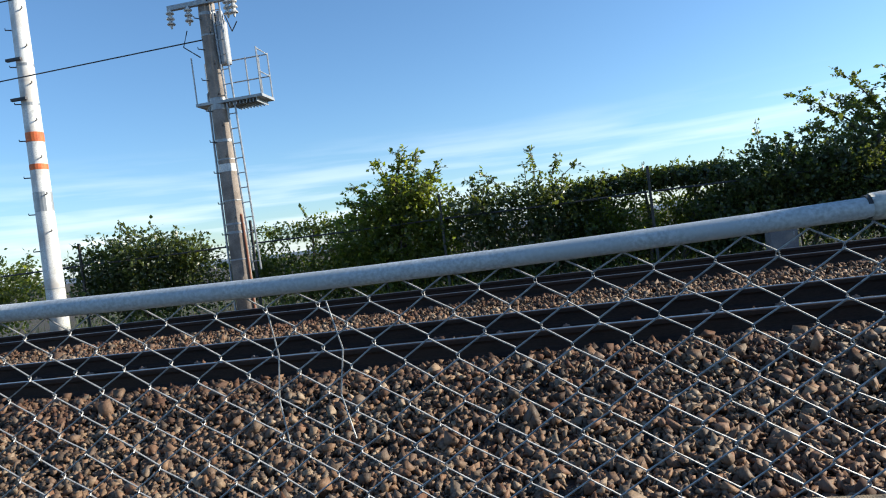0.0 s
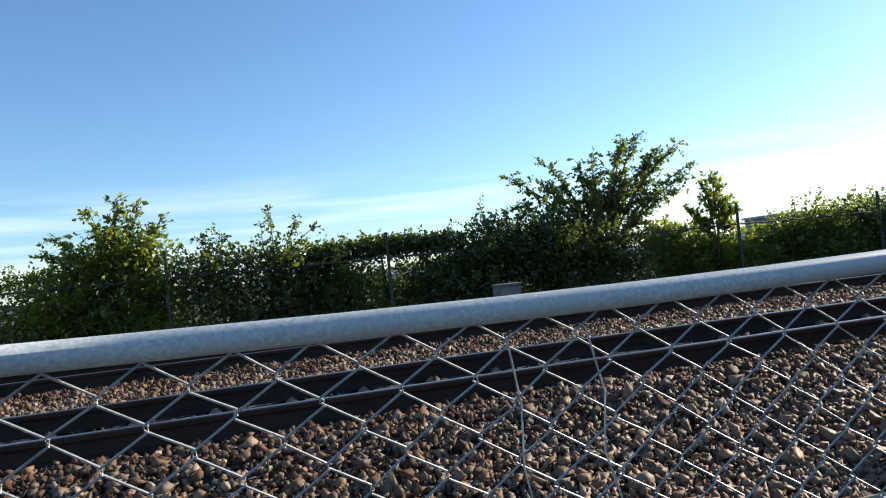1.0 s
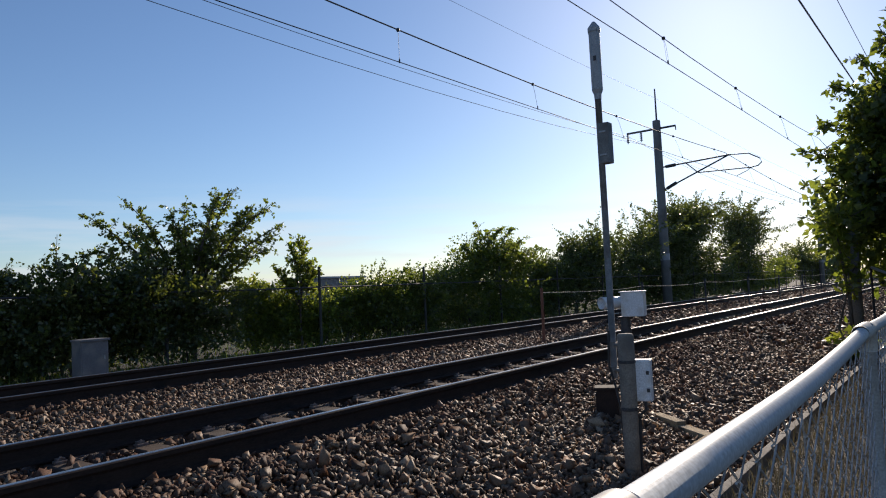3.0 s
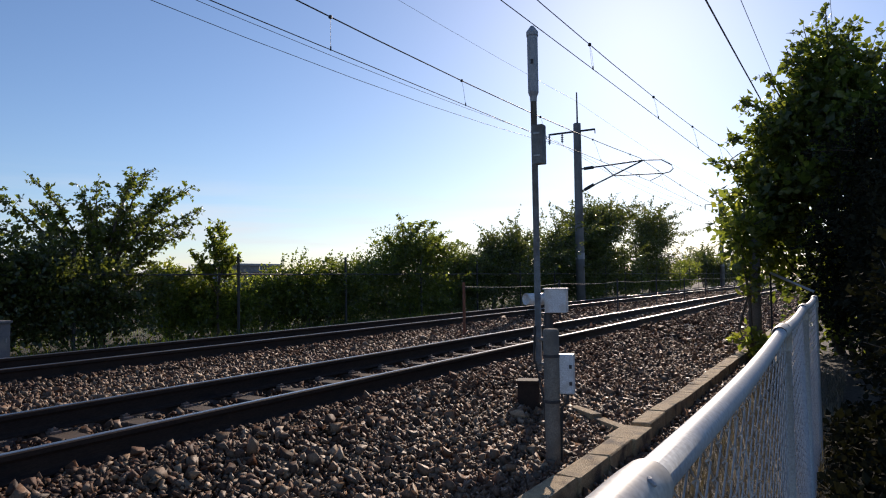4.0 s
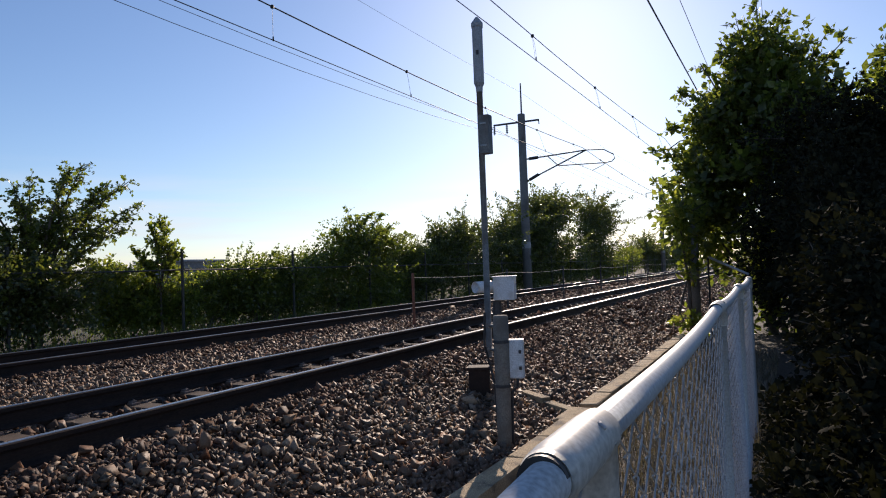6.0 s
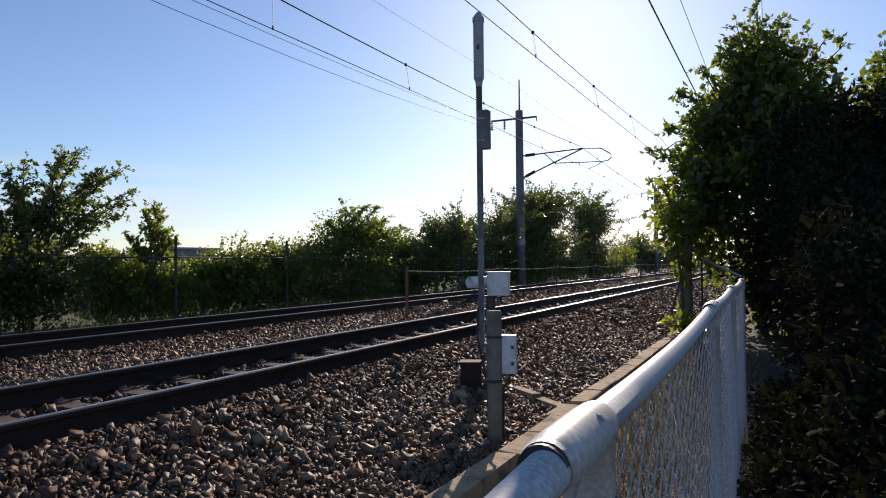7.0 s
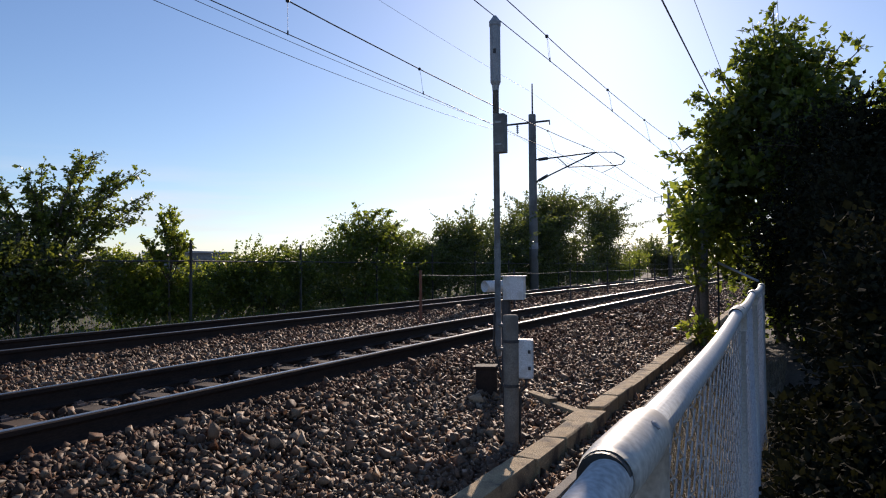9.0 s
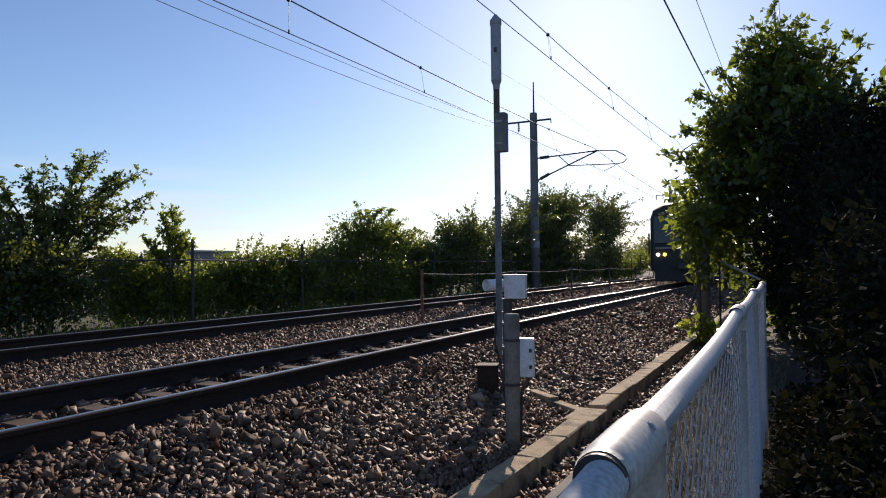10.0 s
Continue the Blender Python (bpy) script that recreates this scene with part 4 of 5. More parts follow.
def build_cabinet():
    c = empty("trackside_cabinet", pose(0.08, 5.95, -0.26), "small pale grey trackside cabinet before the hedge", "cabinet")
    bm = bmesh.new()
    box(bm, (0, 0, 0.38), (0.38, 0.26, 0.5), 0.01)
    part("body", bm, M_CABINET, c)
    bm = bmesh.new()
    box(bm, (0, -0.01, 0.645), (0.41, 0.3, 0.03), 0.006)
    part("lid", bm, M_CABINET, c)
    bm = bmesh.new()
    box(bm, (0, -0.133, 0.38), (0.34, 0.008, 0.46), 0.003)
    dr = part("door", bm, M_CABINET, c)
    bm = bmesh.new()
    box(bm, (0.13, -0.14, 0.4), (0.02, 0.012, 0.05), 0.003)
    part("handle", bm, M_GALV, dr)
    bm = bmesh.new()
    box(bm, (0, 0, 0.06), (0.34, 0.22, 0.16), 0.01)
    part("plinth", bm, M_STUMP, c)


def build_rope_fence():
    f = empty("rope_barrier", pose(0, 2.49, -0.22), "low stakes with a pale rope between the tracks", "barrier")
    xs = [6.6 + 4.87 * i for i in range(11)]
    for i, x in enumerate(xs):
        bm = bmesh.new()
        tube(bm, [(x, 0, -0.2), (x + 0.005, 0, 1.02)], 0.028 if i == 0 else 0.024, 8)
        part("stake", bm, M_STAKE if i == 0 else M_DARK, f, "faded orange stake" if i == 0 else "")
        if i:
            bm = bmesh.new()
            a = xs[i - 1]
            tube(bm, [(a, 0, 0.93), (a + 1.8, 0, 0.89), (a + 3.6, 0, 0.89), (x, 0, 0.93)], 0.006, 5)
            part("rope", bm, M_ROPE, f)


def build_far_fence():
    f = empty("boundary_fence", pose(0, 7.48, -0.26), "overgrown boundary fence with grey posts", "fence")
    for i in range(-5, 24):
        x = -1.47 + 3.62 * i
        bm = bmesh.new()
        box(bm, (x, 0, 0.8), (0.045, 0.045, 1.86), 0.008)
        part("post", bm, M_OLDPOST, f)
        for z in (1.29,):
            bm = bmesh.new()
            tube(bm, [(x + 0.04, -0.02, z), (x + 1.81, -0.02, z - 0.01), (x + 3.58, -0.02, z)], 0.016, 6)
            part("rail", bm, M_DARK, f)


def build_train():
    """A two-car electric train; its front is at the thing's origin, and it faces towards -x."""
    t = empty("train", pose(30, 0.566, 0), "grey electric passenger train with lit headlamps", "train")
    prof = [(-1.40, 0.55), (-1.42, 1.0), (-1.42, 2.9), (-1.30, 3.3), (-0.9, 3.52), (0, 3.6), (0.9, 3.52), (1.30, 3.3), (1.42, 2.9), (1.42, 1.0), (1.40, 0.55)]
    for c in range(2):
        x0 = 0.55 + c * 20.3
        bm = bmesh.new()
        sweep(bm, prof, x0, x0 + 19.4, 2)
        body = part("car_body", bm, M_TRAIN, t, "stainless steel car body")
        for k in range(6):
            for s in (-1, 1):
                bm = bmesh.new()
                box(bm, (x0 + 2.2 + 3.0 * k, s * 1.425, 2.15), (1.7, 0.02, 0.85), 0.008)
                part("window", bm, M_GLASS_DARK, body)
        bm = bmesh.new()
        box(bm, (x0 + 9.7, 0, 0.35), (13, 2.3, 0.5), 0.05)
        part("underframe", bm, M_DARK, t)
        for bx in (2.6, 16.8):
            bm = bmesh.new()
            box(bm, (x0 + bx, 0, 0.45), (2.6, 1.9, 0.3), 0.04)
            part("bogie", bm, M_DARK, t)
            for wx in (-1.05, 1.05):
                for s in (-1, 1):
                    bm = bmesh.new()
                    lathe(bm, [(0.43, -0.06), (0.43, 0.03), (0.46, 0.06)], 20)
                    bmesh.ops.transform(bm, matrix=pose(x0 + bx + wx, s * 0.55, 0.45, 90, 0, 0), verts=bm.verts)
                    part("wheel", bm, M_DARK, t)
    # cab front, slightly raked
    bm = bmesh.new()
    rows = []
    for x, k, lift in ((0.55, 1.0, 0.0), (0.25, 0.99, 0.0), (0.08, 0.95, -0.01), (0.0, 0.88, -0.05)):
        rows.append([bm.verts.new((x + (0.12 * max(0, z - 1.6) / 2 if x < 0.5 else 0), y * k, 0.55 + (z - 0.55) * (1 if k == 1 else (0.985 if k > 0.96 else 0.965)))) for y, z in prof])
    for a, b in zip(rows, rows[1:]):
        for k in range(len(prof) - 1):
            bm.faces.new((a[k], a[k + 1], b[k + 1], b[k]))
        bm.faces.new((a[-1], a[0], b[0], b[-1]))
    bm.faces.new(rows[-1])
    cab = part("cab_front", bm, M_TRAINFACE, t, "grey-green cab front")
    bm = bmesh.new()
    for y, w in ((-0.66, 1.1), (0.66, 1.1)):
        box(bm, (-0.11, y, 2.35), (0.05, w, 1.2), 0.02, pose(0, 0, 0, 0, 3.4, 0))
    part("windscreen", bm, M_GLASS_DARK, cab, "dark windscreen")
    bm = bmesh.new()
    box(bm, (-0.02, 0, 1.55), (0.06, 2.3, 0.1), 0.02)
    part("trim_band", bm, M_TRAIN, cab)
    for y in (-0.9, 0.9):
        for dy, mat, nm in ((0.14 if y > 0 else -0.14, M_LAMP_WHITE, "headlamp"), (-0.14 if y > 0 else 0.14, M_LAMP_AMBER, "marker_lamp")):
            bm = bmesh.new()
            lathe(bm, [(0.02, -0.03), (0.07, -0.02), (0.07, 0.03)], 14)
            bmesh.ops.transform(bm, matrix=pose(-0.01, y + dy, 1.27, 0, -90, 0), verts=bm.verts)
            part(nm, bm, mat, cab, "lit round lamp")
    bm = bmesh.new()
    box(bm, (0.2, 0, 0.4), (0.35, 2.4, 0.6), 0.05)
    part("skirt", bm, M_CABLE, t)
    bm = bmesh.new()
    box(bm, (-0.1, 0, 0.75), (0.5, 0.3, 0.25), 0.03)
    part("coupler", bm, M_DARK, t)
    for y in (-1.47, 1.47):
        bm = bmesh.new()
        box(bm, (0.3, y, 1.75), (0.1, 0.07, 0.95), 0.02)
        part("mirror", bm, M_DARK, t)
    return t


def build_distance():
    b = empty("far_building", pose(57, 62, -0.6), "low grey building with a flat roof in the distance", "building")
    bm = bmesh.new()
    box(bm, (0, 0, 1.75), (8, 6, 3.5), 0.05)
    part("wall", bm, M_BUILD, b)
    bm = bmesh.new()
    box(bm, (0, 0, 3.58), (8.4, 6.5, 0.25), 0.05)
    part("roof", bm, M_BOXGREY, b)
    for i in range(3):
        bm = bmesh.new()
        box(bm, (-2.4 + 2.4 * i, -3.01, 2.2), (1.2, 0.06, 1.0), 0.01)
        part("window", bm, M_GLASS_DARK, b)


def build_ridge():
    """A low wooded ridge on the horizon."""
    bm = bmesh.new()
    rows = []
    for i in range(161):
        x = -2400 + 30 * i
        h = 9 + 9 * noise.noise((x * 0.004, 2.0, 0)) + 3 * noise.noise((x * 0.02, 5.0, 0))
        rows.append([bm.verts.new((x, 1300, -1)), bm.verts.new((x, 1360, max(2.0, h))), bm.verts.new((x, 1430, max(2.5, h * 1.15)))])
    for a, b in zip(rows, rows[1:]):
        for k in range(2):
            bm.faces.new((a[k], b[k], b[k + 1], a[k + 1]))
    tagged(part("backdrop", bm, M_RIDGE, smooth=True), "low wooded ridge on the horizon, haze painted in as blue-grey", "hills", kind="structure")


def build_plants():
    # along the far boundary: (kind, x, y, blobs, leaves, size, material, label)
    H = "overgrown hedge shrub on the far boundary"
    rows = [
        ("shrub", (-11.2, 7.3, -0.26), [(0, 0, 1.25, 1.2, 0.6, 0.7), (-0.9, 0.1, 1.0, 1.0, 0.6, 0.8), (0.9, 0, 1.1, 0.8, 0.5, 0.6), (0, 0, 0.5, 1.8, 0.5, 0.6)], 9000, 0.095, M_LEAF_DARK, "dark rounded shrub beside the pole"),
        ("shrub", (-8.0, 7.7, -0.26), [(0, 0, 0.5, 2.0, 0.6, 0.6), (1.2, 0, 0.9, 1.1, 0.4, 0.8), (0.2, 0.1, 1.45, 1.5, 0.25, 0.25), (-1.0, 0, 0.8, 0.9, 0.4, 0.6)], 8500, 0.08, M_LEAF, "thin weedy growth behind the fence"),
        ("shrub", (-5.9, 7.3, -0.26), [(0, 0, 1.5, 0.85, 0.6, 0.8), (-0.7, 0, 0.9, 0.8, 0.6, 0.9), (0.6, 0.1, 1.1, 0.6, 0.6, 0.9), (0, 0, 0.6, 1.4, 0.6, 0.7)], 9500, 0.09, M_LEAF_LIGHT, "fresh green leafy bush on the far boundary"),
        ("shrub", (-3.5, 7.35, -0.26), [(0.2, 0, 1.25, 0.8, 0.6, 0.6), (-0.9, 0, 1.2, 0.7, 0.6, 0.65), (0.9, 0.1, 0.9, 0.8, 0.6, 0.85), (0, 0, 0.5, 1.6, 0.5, 0.6)], 10500, 0.085, M_LEAF_DARK, H),
        ("shrub", (-1.5, 7.5, -0.26), [(0, 0, 1.5, 0.9, 0.35, 0.22), (0.9, 0, 1.5, 0.8, 0.35, 0.2), (-0.9, 0, 1.45, 0.6, 0.35, 0.2)], 4200, 0.085, M_LEAF_DARK, "dark leafy band grown along the fence rail"),
        ("shrub", (-1.4, 7.9, -0.26), [(-0.8, 0, 0.72, 1.0, 0.4, 0.78), (0.6, 0.2, 0.7, 1.1, 0.4, 0.75), (1.4, 0.1, 0.7, 0.8, 0.4, 0.8)], 8500, 0.08, M_LEAF_LIGHT, "light green weeds below the fence rail"),
        ("shrub", (0.6, 7.2, -0.26), [(0, 0, 1.15, 1.2, 0.6, 0.75), (-0.7, 0, 0.6, 1.0, 0.6, 0.7), (0.9, 0, 1.0, 0.9, 0.6, 0.95)], 13500, 0.085, M_LEAF_DARK, "dense dark ivy hedge behind the cabinet"),
        ("shrub", (2.7, 7.2, -0.26), [(0, 0, 0.8, 1.6, 0.5, 0.85), (-0.9, 0, 1.0, 0.8, 0.5, 0.85)], 11500, 0.085, M_LEAF_DARK, "dense dark undergrowth below the tree"),
        ("shrub", (4.7, 7.6, -0.26), [(0, 0, 0.6, 0.9, 0.5, 0.75), (0.8, 0.1, 0.7, 0.8, 0.5, 0.6), (-0.3, 0, 1.1, 0.5, 0.4, 0.5)], 8000, 0.085, M_LEAF_LIGHT, "light green growth between the trees"),
        ("shrub", (6.4, 7.5, -0.26), [(-0.5, 0, 0.55, 1.3, 0.5, 0.65), (1.0, 0, 0.8, 1.1, 0.5, 0.75)], 9000, 0.08, M_LEAF_LIGHT, "light green weeds along the fence"),
        ("shrub", (8.4, 7.4, -0.26), [(0, 0, 0.9, 1.5, 0.6, 0.8), (1.5, 0, 0.95, 1.3, 0.6, 0.85)], 11000, 0.085, M_LEAF, H),
        ("shrub", (12.9, 7.6, -0.26), [(0, 0, 1.8, 1.1, 0.8, 0.95), (-1.3, 0, 1.3, 1.1, 0.7, 0.85), (1.7, 0, 1.7, 1.3, 0.7, 0.95), (3.6, 0, 1.5, 1.4, 0.6, 0.85), (5.0, 0, 1.2, 1.2, 0.6, 0.8), (0.5, -0.2, 0.8, 3.2, 0.8, 0.9)], 17000, 0.1, M_LEAF, "tall bright green bush on the far boundary"),
        ("shrub", (16.6, 7.6, -0.26), [(0, 0, 1.2, 1.5, 0.7, 0.9), (1.2, 0, 1.1, 1.3, 0.7, 0.9), (0, 0, 0.5, 2.4, 0.7, 0.6)], 10000, 0.1, M_LEAF_DARK, H),
        ("shrub", (19.2, 7.6, -0.26), [(0, 0, 1.3, 1.8, 0.7, 1.2), (1.4, 0, 2.1, 1.0, 0.7, 1.1), (-0.2, 0, 2.2, 0.6, 0.5, 0.9)], 10000, 0.11, M_LEAF_DARK, H),
        ("tree", (26.5, 8.6, -0.28), [(0, 0, 2.2, 2.2, 1.2, 1.3), (-3.0, 0, 1.7, 2.0, 1.0, 1.4), (1.8, 0, 2.8, 1.6, 1.2, 1.2), (0, 0, 1.0, 3.6, 1.1, 1.2)], 12000, 0.13, M_LEAF_DARK, "broad dark tree around the mast"),
        ("tree", (32.6, 8.4, -0.3), [(-0.6, 0, 3.9, 1.9, 1.4, 1.3), (2.0, 0, 4.2, 1.6, 1.3, 1.2), (-2.4, 0, 2.7, 1.8, 1.3, 1.5), (0.6, 0, 1.6, 3.8, 1.2, 1.7)], 26000, 0.14, M_LEAF_DARK, "tall rounded dark tree behind the mast"),
        ("tree", (43.6, 8.2, -0.3), [(0, 0, 4.5, 2.4, 1.4, 1.4), (2.6, 0, 3.9, 1.9, 1.3, 1.4), (-1.6, 0, 3.2, 1.7, 1.3, 1.2), (0.3, 0, 1.6, 3.4, 1.2, 1.6)], 12000, 0.15, M_LEAF_DARK, "rounded tree on the far boundary"),
        ("shrub", (29.0, 7.9, -0.3), [(0, 0, 0.7, 5.0, 0.5, 0.9), (-6.5, 0, 0.7, 3.5, 0.5, 0.9), (8.0, 0, 0.8, 5.0, 0.5, 1.0)], 9000, 0.15, M_LEAF_DARK, "low dense growth under the trees"),
        ("shrub", (45.0, 8.4, -0.3), [(0, 0, 1.0, 3.2, 1.0, 1.1), (3.0, 0, 0.9, 3.0, 1.0, 1.0)], 7500, 0.15, M_LEAF, H),
        ("shrub", (52.5, 8.4, -0.3), [(0, 0, 1.0, 3.4, 1.0, 1.0), (3.5, 0, 1.4, 2.8, 1.0, 1.2)], 7000, 0.16, M_LEAF_LIGHT, H),
        ("tree", (66.0, 8.8, -0.3), [(0, 0, 2.0, 3.0, 1.3, 1.5), (3.5, 0, 1.6, 3.2, 1.2, 1.6)], 7000, 0.18, M_LEAF_DARK, "low dark tree far along the line"),
        ("shrub", (72.0, 8.6, -0.3), [(0, 0, 1.4, 4.5, 1.2, 1.5), (7, 0, 1.8, 4.5, 1.2, 1.8), (15, 0, 2.0, 5.0, 1.3, 2.0)], 8000, 0.24, M_LEAF_DARK, "far dark hedge along the line"),
        ("shrub", (-1.5, 8.3, -0.28), [(0, 0, 0.25, 4.5, 0.35, 0.4), (-4.0, 0, 0.25, 3.5, 0.35, 0.4)], 11000, 0.08, M_LEAF_DARK, "low ground cover at the foot of the hedge"),
        ("shrub", (9.0, 8.3, -0.28), [(0, 0, 0.3, 5.0, 0.35, 0.45), (5.5, 0, 0.3, 5.0, 0.35, 0.5)], 12000, 0.09, M_LEAF_DARK, "low ground cover at the foot of the hedge"),
        ("shrub", (-15.0, 7.5, -0.26), [(0, 0, 0.9, 1.8, 0.7, 0.9), (-2.5, 0, 0.9, 1.8, 0.7, 0.9)], 7000, 0.1, M_LEAF, H),
    ]
    for i, (kind, at, blobs, n, size, mat, label) in enumerate(rows):
        tree = kind == "tree"
        at = (at[0], at[1] + (0.5 if at[1] < 7.8 and at[0] < 20 else 0), at[2])
        plant(kind, at, blobs, int(n * 1.5), size * 0.8, mat, 11 + i, label, "tree" if tree else "shrub", stems=6, sprigs=100 if tree else 60, group="plants on the far boundary", spread=0.8 if tree else 0.36)
    # leafy limbs that stand out above the hedge
    g = "plants on the far boundary"
    spray_tree("tree", (3.2, 8.3, -0.28), [(-1.95, 0.1, 2.7), (-1.5, -0.3, 2.5), (-1.1, 0.2, 2.95), (-0.55, -0.2, 2.85), (0.0, 0.2, 3.0), (0.45, -0.2, 3.1), (0.75, 0.1, 3.3), (1.05, 0.1, 3.45), (1.3, -0.2, 3.0), (1.7, 0.2, 2.95), (2.1, 0, 2.5), (2.35, 0.1, 2.75), (1.9, -0.1, 3.15), (0.4, -0.5, 2.3), (-0.6, -0.5, 2.2), (1.3, -0.5, 2.1), (-1.3, -0.4, 2.0), (-0.9, 0.3, 2.4), (0.1, 0.4, 2.5), (-1.7, 0.2, 2.1), (0.9, 0.4, 2.6)], 0.068, M_LEAF, 41, "wide open-crowned tree with bowed leafy limbs", "tree", 50, 24, 0.55, 0.22, 0.05, g)
    spray_tree("tree", (5.45, 7.75, -0.26), [(0, 0, 2.4), (0.25, 0.1, 2.2), (-0.28, -0.1, 2.15), (0.5, 0, 1.75), (-0.5, 0.1, 1.7), (0.1, -0.2, 1.8), (0.35, 0.1, 1.4), (-0.3, 0, 1.4)], 0.085, M_LEAF_LIGHT, 42, "slender young tree with light green leaves", "tree", 30, 15, 0.48, 0.35, 0.022, g)
    spray_tree("shrub", (-5.85, 7.75, -0.26), [(-0.85, 0, 2.1), (-0.35, 0.1, 2.45), (0.05, -0.1, 2.6), (0.4, 0, 2.5), (0.75, 0.1, 2.3), (-0.6, -0.3, 1.8), (0.5, -0.3, 1.9), (-1.0, 0, 1.8), (0, -0.3, 2.1)], 0.075, M_LEAF_LIGHT, 43, "fresh green upright shoots of a tall bush", "shrub", 40, 18, 0.5, 0.3, 0.02, g)
    spray_tree("shrub", (-3.45, 7.9, -0.26), [(0.05, 0, 2.35), (-0.1, 0.1, 2.1), (0.5, 0, 2.15), (0.8, -0.1, 1.95), (-0.9, 0, 2.05), (-1.2, 0, 1.95)], 0.075, M_LEAF, 44, "leafy shoots standing above the hedge", "shrub", 18, 12, 0.34, 0.3, 0.015, g)
    spray_tree("shrub", (0.95, 7.9, -0.26), [(0, 0, 2.0), (0.25, 0, 1.9), (-0.4, 0, 1.85), (0.5, -0.1, 2.1)], 0.085, M_LEAF_DARK, 45, "leafy shoots at the foot of the tree", "shrub", 18, 12, 0.3, 0.3, 0.015, g)
    spray_tree("shrub", (13.0, 7.9, -0.26), [(-0.4, 0, 3.0), (0.1, 0, 2.8), (0.8, 0, 2.9), (1.6, 0.1, 3.0), (2.3, 0, 2.7), (-1.2, 0, 2.4), (3.4, 0, 2.4), (0.6, -0.5, 2.4), (1.5, -0.5, 2.2)], 0.095, M_LEAF_LIGHT, 46, "bright green arching shoots of a tall bush", "shrub", 44, 17, 0.6, 0.3, 0.025, g)
    spray_tree("shrub", (21.2, 8.0, -0.26), [(0, 0, 3.2), (-0.6, 0, 2.9), (0.6, 0, 2.7), (-1.6, 0, 2.3), (1.4, 0.1, 3.0)], 0.11, M_LEAF_DARK, 47, "dark arching shoots above the hedge", "shrub", 30, 12, 0.6, 0.3, 0.02, g)
    # the great tree over the near fence
    plant("tree", (8.9, -4.2, -0.5), [(0, 1.55, 2.85, 0.9, 0.85, 0.85), (-0.1, 1.7, 2.0, 0.8, 0.75, 0.75), (0, 1.2, 3.9, 0.9, 0.8, 0.8), (0.1, 0.75, 4.9, 0.7, 0.6, 0.65), (0, 0.35, 4.0, 1.0, 0.9, 1.1), (-0.3, -0.4, 2.6, 1.4, 1.9, 1.7), (0, -1.6, 3.8, 1.1, 1.0, 1.0), (0, -2.8, 3.3, 1.4, 1.5, 1.7), (0, -0.6, 1.0, 1.5, 2.4, 1.3), (-0.3, -3.4, 1.5, 1.6, 1.8, 1.8), (0.2, -1.6, 4.6, 0.6, 0.6, 0.6)], 46000, 0.13, M_LEAF, 77, "tall dense leafy tree overhanging the near fence", "tree", stems=10, sprigs=150, fill=0.38, spread=0.42)
    spray_tree("tree", (8.9, -3.5, -0.5), [(0, 0.0, 6.0), (0.1, 0.35, 5.7), (0, 0.65, 5.4), (0, 1.0, 5.0), (0, 1.4, 4.6), (-0.1, 1.5, 3.9), (-0.1, 1.85, 3.45), (-0.2, 1.8, 2.8), (-0.2, 1.75, 2.3), (0.1, -0.35, 5.6), (0.1, -0.7, 5.1), (0.1, -1.15, 5.3), (0.1, -1.4, 5.1), (-0.3, 1.2, 3.0), (-0.4, 1.0, 4.0), (-0.4, 0.4, 4.8)], 0.12, M_LEAF, 88, "leafy young tree among the overhanging crown", "tree", 34, 14, 0.6, 0.4, 0.06)
    # undergrowth in the shade-coloured leaf, massed to keep this side dark
    plant("shrub", (5.6, -5.3, -0.5), [(0, 0, 0.9, 1.6, 0.9, 1.1), (1.2, 0.4, 1.3, 1.2, 0.9, 1.4), (-0.2, -1.5, 1.2, 1.7, 1.2, 1.5)], 30000, 0.075, M_LEAF_SHADED, 78, "dark undergrowth in the shade of the tree", "shrub", stems=6, sprigs=20)
    plant("shrub", (2.6, -5.3, -0.5), [(0, 0, 0.7, 1.3, 0.8, 0.9), (-0.2, -1.0, 1.0, 1.5, 1.0, 1.2)], 20000, 0.07, M_LEAF_SHADED, 79, "dark low undergrowth beside the path", "shrub", stems=6, sprigs=14)
    plant("shrub", (0.6, -4.55, -0.5), [(0, 0, 0.5, 0.9, 0.6, 0.7), (0.9, 0.1, 0.8, 1.0, 0.65, 0.95), (-0.7, -0.3, 0.35, 0.7, 0.5, 0.5)], 24000, 0.06, M_LEAF_SHADED, 81, "dark low undergrowth close to the fence", "shrub", stems=6, sprigs=10)
    plant("shrub", (3.3, -4.5, -0.5), [(0, 0, 0.8, 1.3, 0.75, 1.0), (1.2, 0.1, 1.3, 1.2, 0.75, 1.2), (2.6, 0.1, 1.7, 1.2, 0.8, 1.5), (1.0, -0.4, 0.6, 2.4, 0.7, 0.8)], 46000, 0.07, M_LEAF_SHADED, 82, "dark undergrowth close to the fence", "shrub", stems=6, sprigs=12)
    plant("shrub", (7.3, -4.5, -0.5), [(0, 0.4, 1.5, 0.8, 1.2, 1.5), (0, -1.2, 2.0, 0.9, 1.3, 2.0), (0, -0.2, 3.0, 0.7, 1.3, 1.0), (0, -2.6, 1.8, 0.9, 1.3, 1.8)], 42000, 0.08, M_LEAF_SHADED, 83, "thicket under the tree, deep shade put into its leaf colour", "shrub", stems=6, sprigs=16)
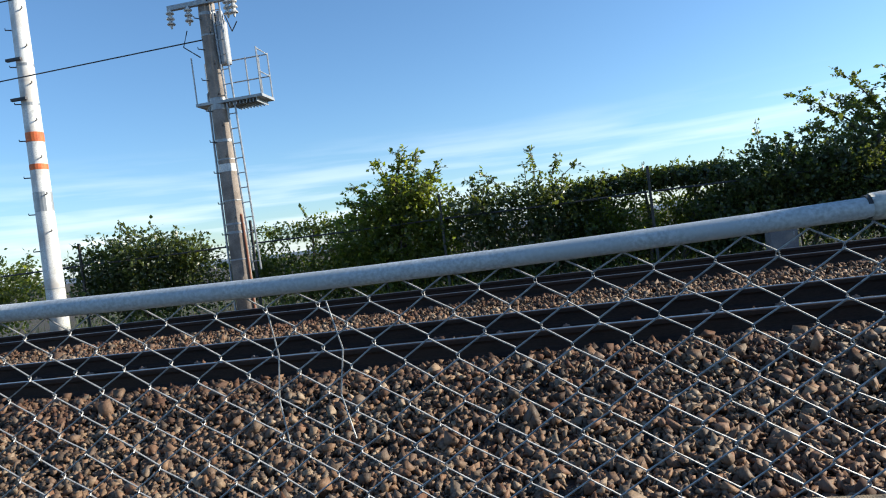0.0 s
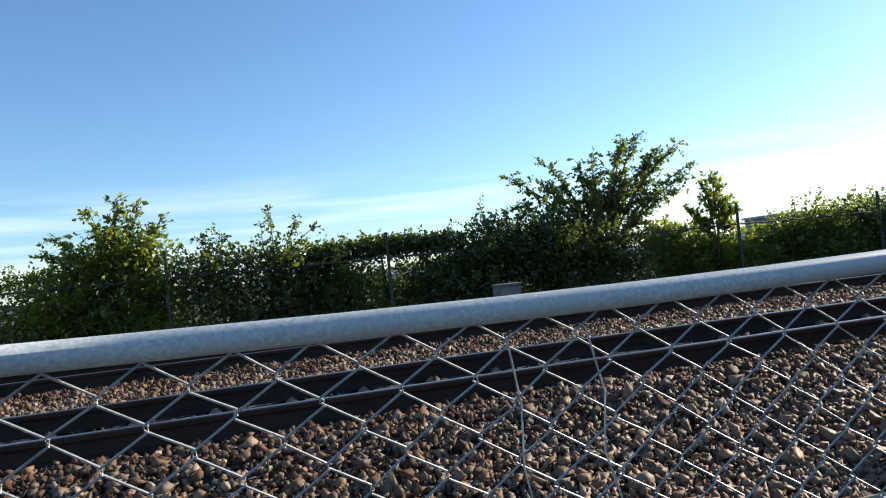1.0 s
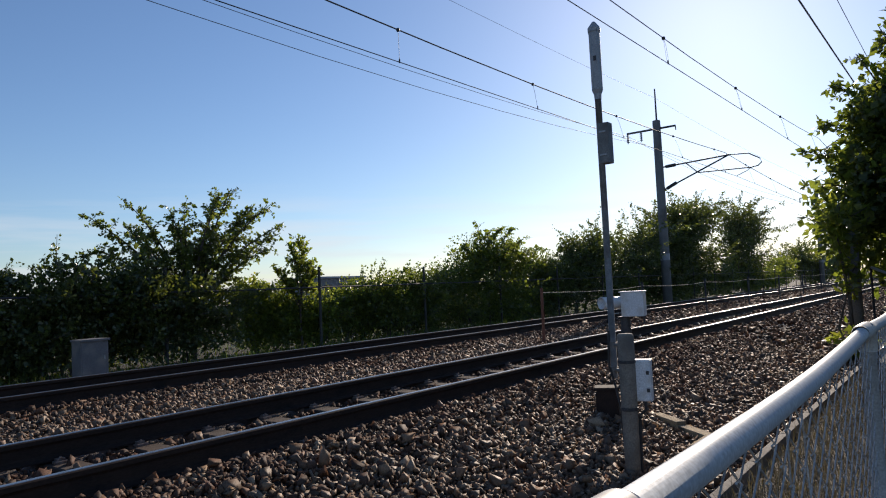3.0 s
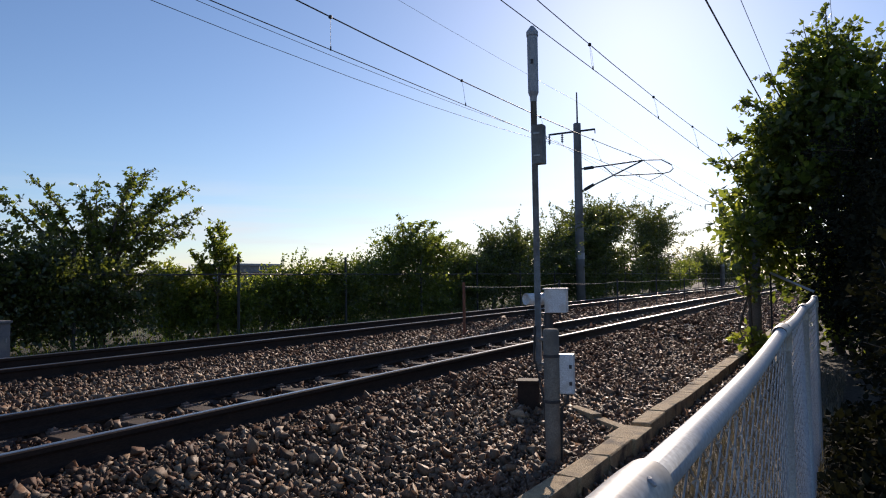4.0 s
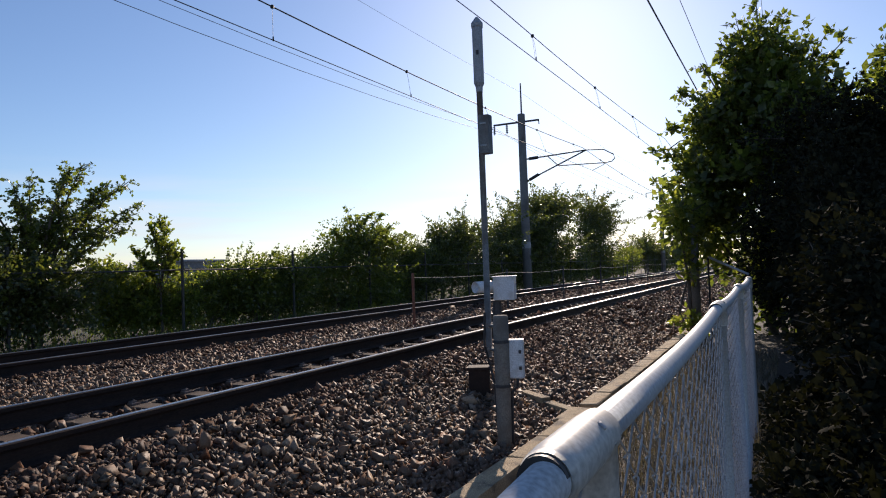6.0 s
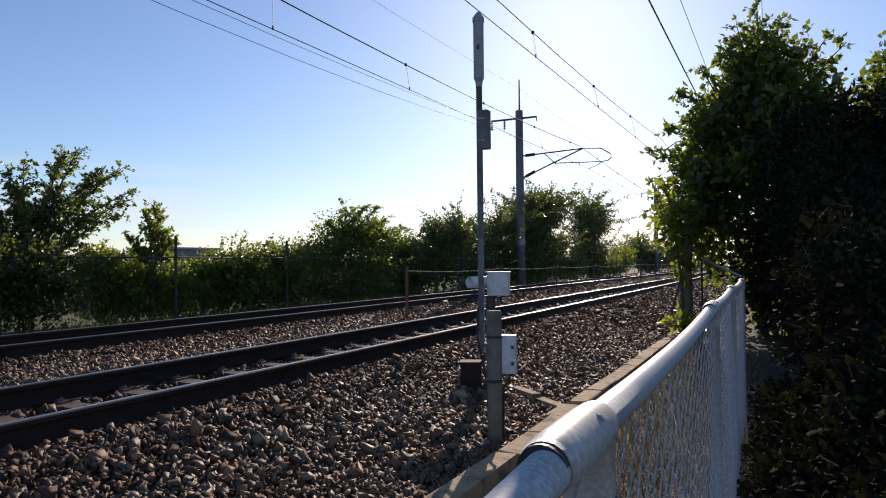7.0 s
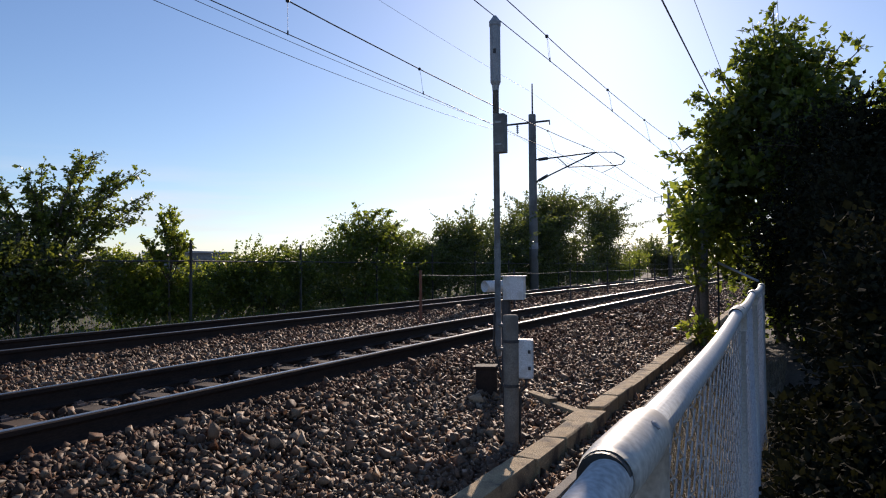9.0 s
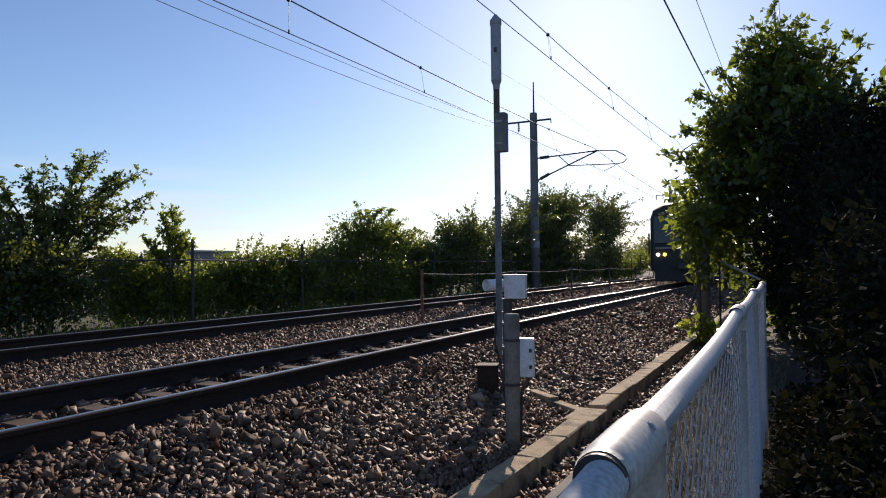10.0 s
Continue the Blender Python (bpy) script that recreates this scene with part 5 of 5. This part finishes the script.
    # two low plants added to cover sunlit soil with shade-coloured leaves
    plant("shrub", (-0.5, -4.65, -0.5), [(0, 0, 0.3, 0.7, 0.6, 0.42), (0.5, 0.1, 0.4, 0.7, 0.55, 0.5)], 12000, 0.055, M_LEAF_SHADED, 84, "low shrub added close to the fence, coloured as if shaded", "shrub", stems=4, sprigs=6)
    plant("shrub", (-1.2, -4.45, -0.5), [(0, 0, 0.18, 0.5, 0.45, 0.26), (-0.7, -0.1, 0.12, 0.5, 0.45, 0.2), (-1.4, -0.15, 0.08, 0.5, 0.4, 0.14), (0.6, -0.2, 0.2, 0.5, 0.5, 0.25), (0.2, 0.42, 0.1, 0.9, 0.24, 0.16), (-1.0, 0.4, 0.08, 0.8, 0.24, 0.12), (1.4, 0.4, 0.15, 0.9, 0.26, 0.25), (1.0, 0.66, 0.08, 1.3, 0.24, 0.16), (2.4, 0.66, 0.12, 1.1, 0.26, 0.22)], 22000, 0.055, M_LEAF_SHADED, 85, "low ground cover added over lit soil, coloured as if shaded", "shrub", stems=3, sprigs=4)
    plant("vine", (7.6, -2.35, -0.5), [(0, 0, 0.25, 0.35, 0.3, 0.3), (0, 0.05, 1.15, 0.18, 0.2, 0.3), (0.1, 0.2, 2.0, 0.5, 0.4, 0.7)], 700, 0.12, M_LEAF_LIGHT, 80, "light green climbing leaves on the post", "vine", stems=3, sprigs=6)


def build_bush_post():
    p = empty("concrete_post", pose(7.9, -2.34, -0.5), "grey concrete post half hidden by leaves", "post")
    bm = bmesh.new()
    lathe(bm, [(0.085, -0.1), (0.082, 1.9), (0.08, 1.95), (0.06, 1.97)], 14)
    part("shaft", bm, M_POLE_GREY, p, smooth=True)
    s = empty("stay_pipe", pose(0, 0, 0), "pale sloping pipe in the shade of the bush", "pipe")
    bm = bmesh.new()
    tube(bm, [(6.0, -3.29, 0.61), (6.0, -2.755, 0.88)], 0.018, 10)
    part("pipe", bm, M_GALV, s, smooth=True)
    bm = bmesh.new()
    tube(bm, [(6.0, -3.29, -0.6), (6.0, -3.29, 0.61)], 0.014, 10)
    tube(bm, [(6.0, -2.755, -0.6), (6.0, -2.755, 0.88)], 0.014, 10)
    part("leg", bm, M_CABLE, s, smooth=True)


TRAIN = None


def motions():
    """The train comes along the near track at about 32 m/s."""
    walk(TRAIN, [(t, pose(26.5 + 32.0 * (10.0 - t), 0.566, 0)) for t in (0.0, 2.0, 4.0, 6.0, 8.0, 9.0, 10.0)])


build_ground()
build_bed()
build_fence()
build_wires()
build_catenary_pole(26.7, 7.3, -1, 8.14, 9.64, "grey concrete catenary mast with a tubular bracket")
build_catenary_pole(67.6, 7.3, -1, 8.2, 8.9, "grey concrete catenary mast far along the line")
build_catenary_pole(108.0, 7.3, -1, 8.2, None, "grey concrete catenary mast far along the line")
build_catenary_pole(26.7, -3.75, 1, 8.0, None, "grey concrete catenary mast beside the near track")
build_equipment_pole()
build_white_pole()
build_detector()
build_cabinet()
build_rope_fence()
build_far_fence()
build_plants()
build_ridge()
build_bush_post()
build_distance()
TRAIN = build_train()
grass("dry_grass", 5, [(-6, 6, -3.62, -2.58, 15000, 0.10, -0.5), (-6, -1.5, -5.0, -3.62, 2500, 0.1, -0.5), (-3.0, 2.5, -3.58, -3.4, 900, 0.13, -0.5)], M_GRASS, "dry straw-coloured grass under the fence")
grass("weeds", 6, [(-14, 14, 5.9, 7.3, 5000, 0.16, -0.26), (-14, 30, 7.2, 11, 6000, 0.35, -0.3)], M_WEED, "green weeds at the foot of the hedge")
build_kerbs()
SLEEPER_MESH, CLIP_MESH = sleeper_mesh(), clip_mesh()
build_track(0.566, "near narrow-gauge railway track on concrete sleepers", SLEEPER_MESH, CLIP_MESH, (-9, 24))
build_track(4.392, "far narrow-gauge railway track on concrete sleepers", SLEEPER_MESH, CLIP_MESH, (-14, 14))
stones("ballast_stones", np.random.default_rng(9), [(-8.4, 8, -2.48, -0.1, 61000, 0.0325), (-12, 11, -0.1, 6.2, 82000, 0.034), (8, 40, -2.4, 6.2, 27000, 0.056)], "loose brown, grey and reddish broken ballast stones")
motions()
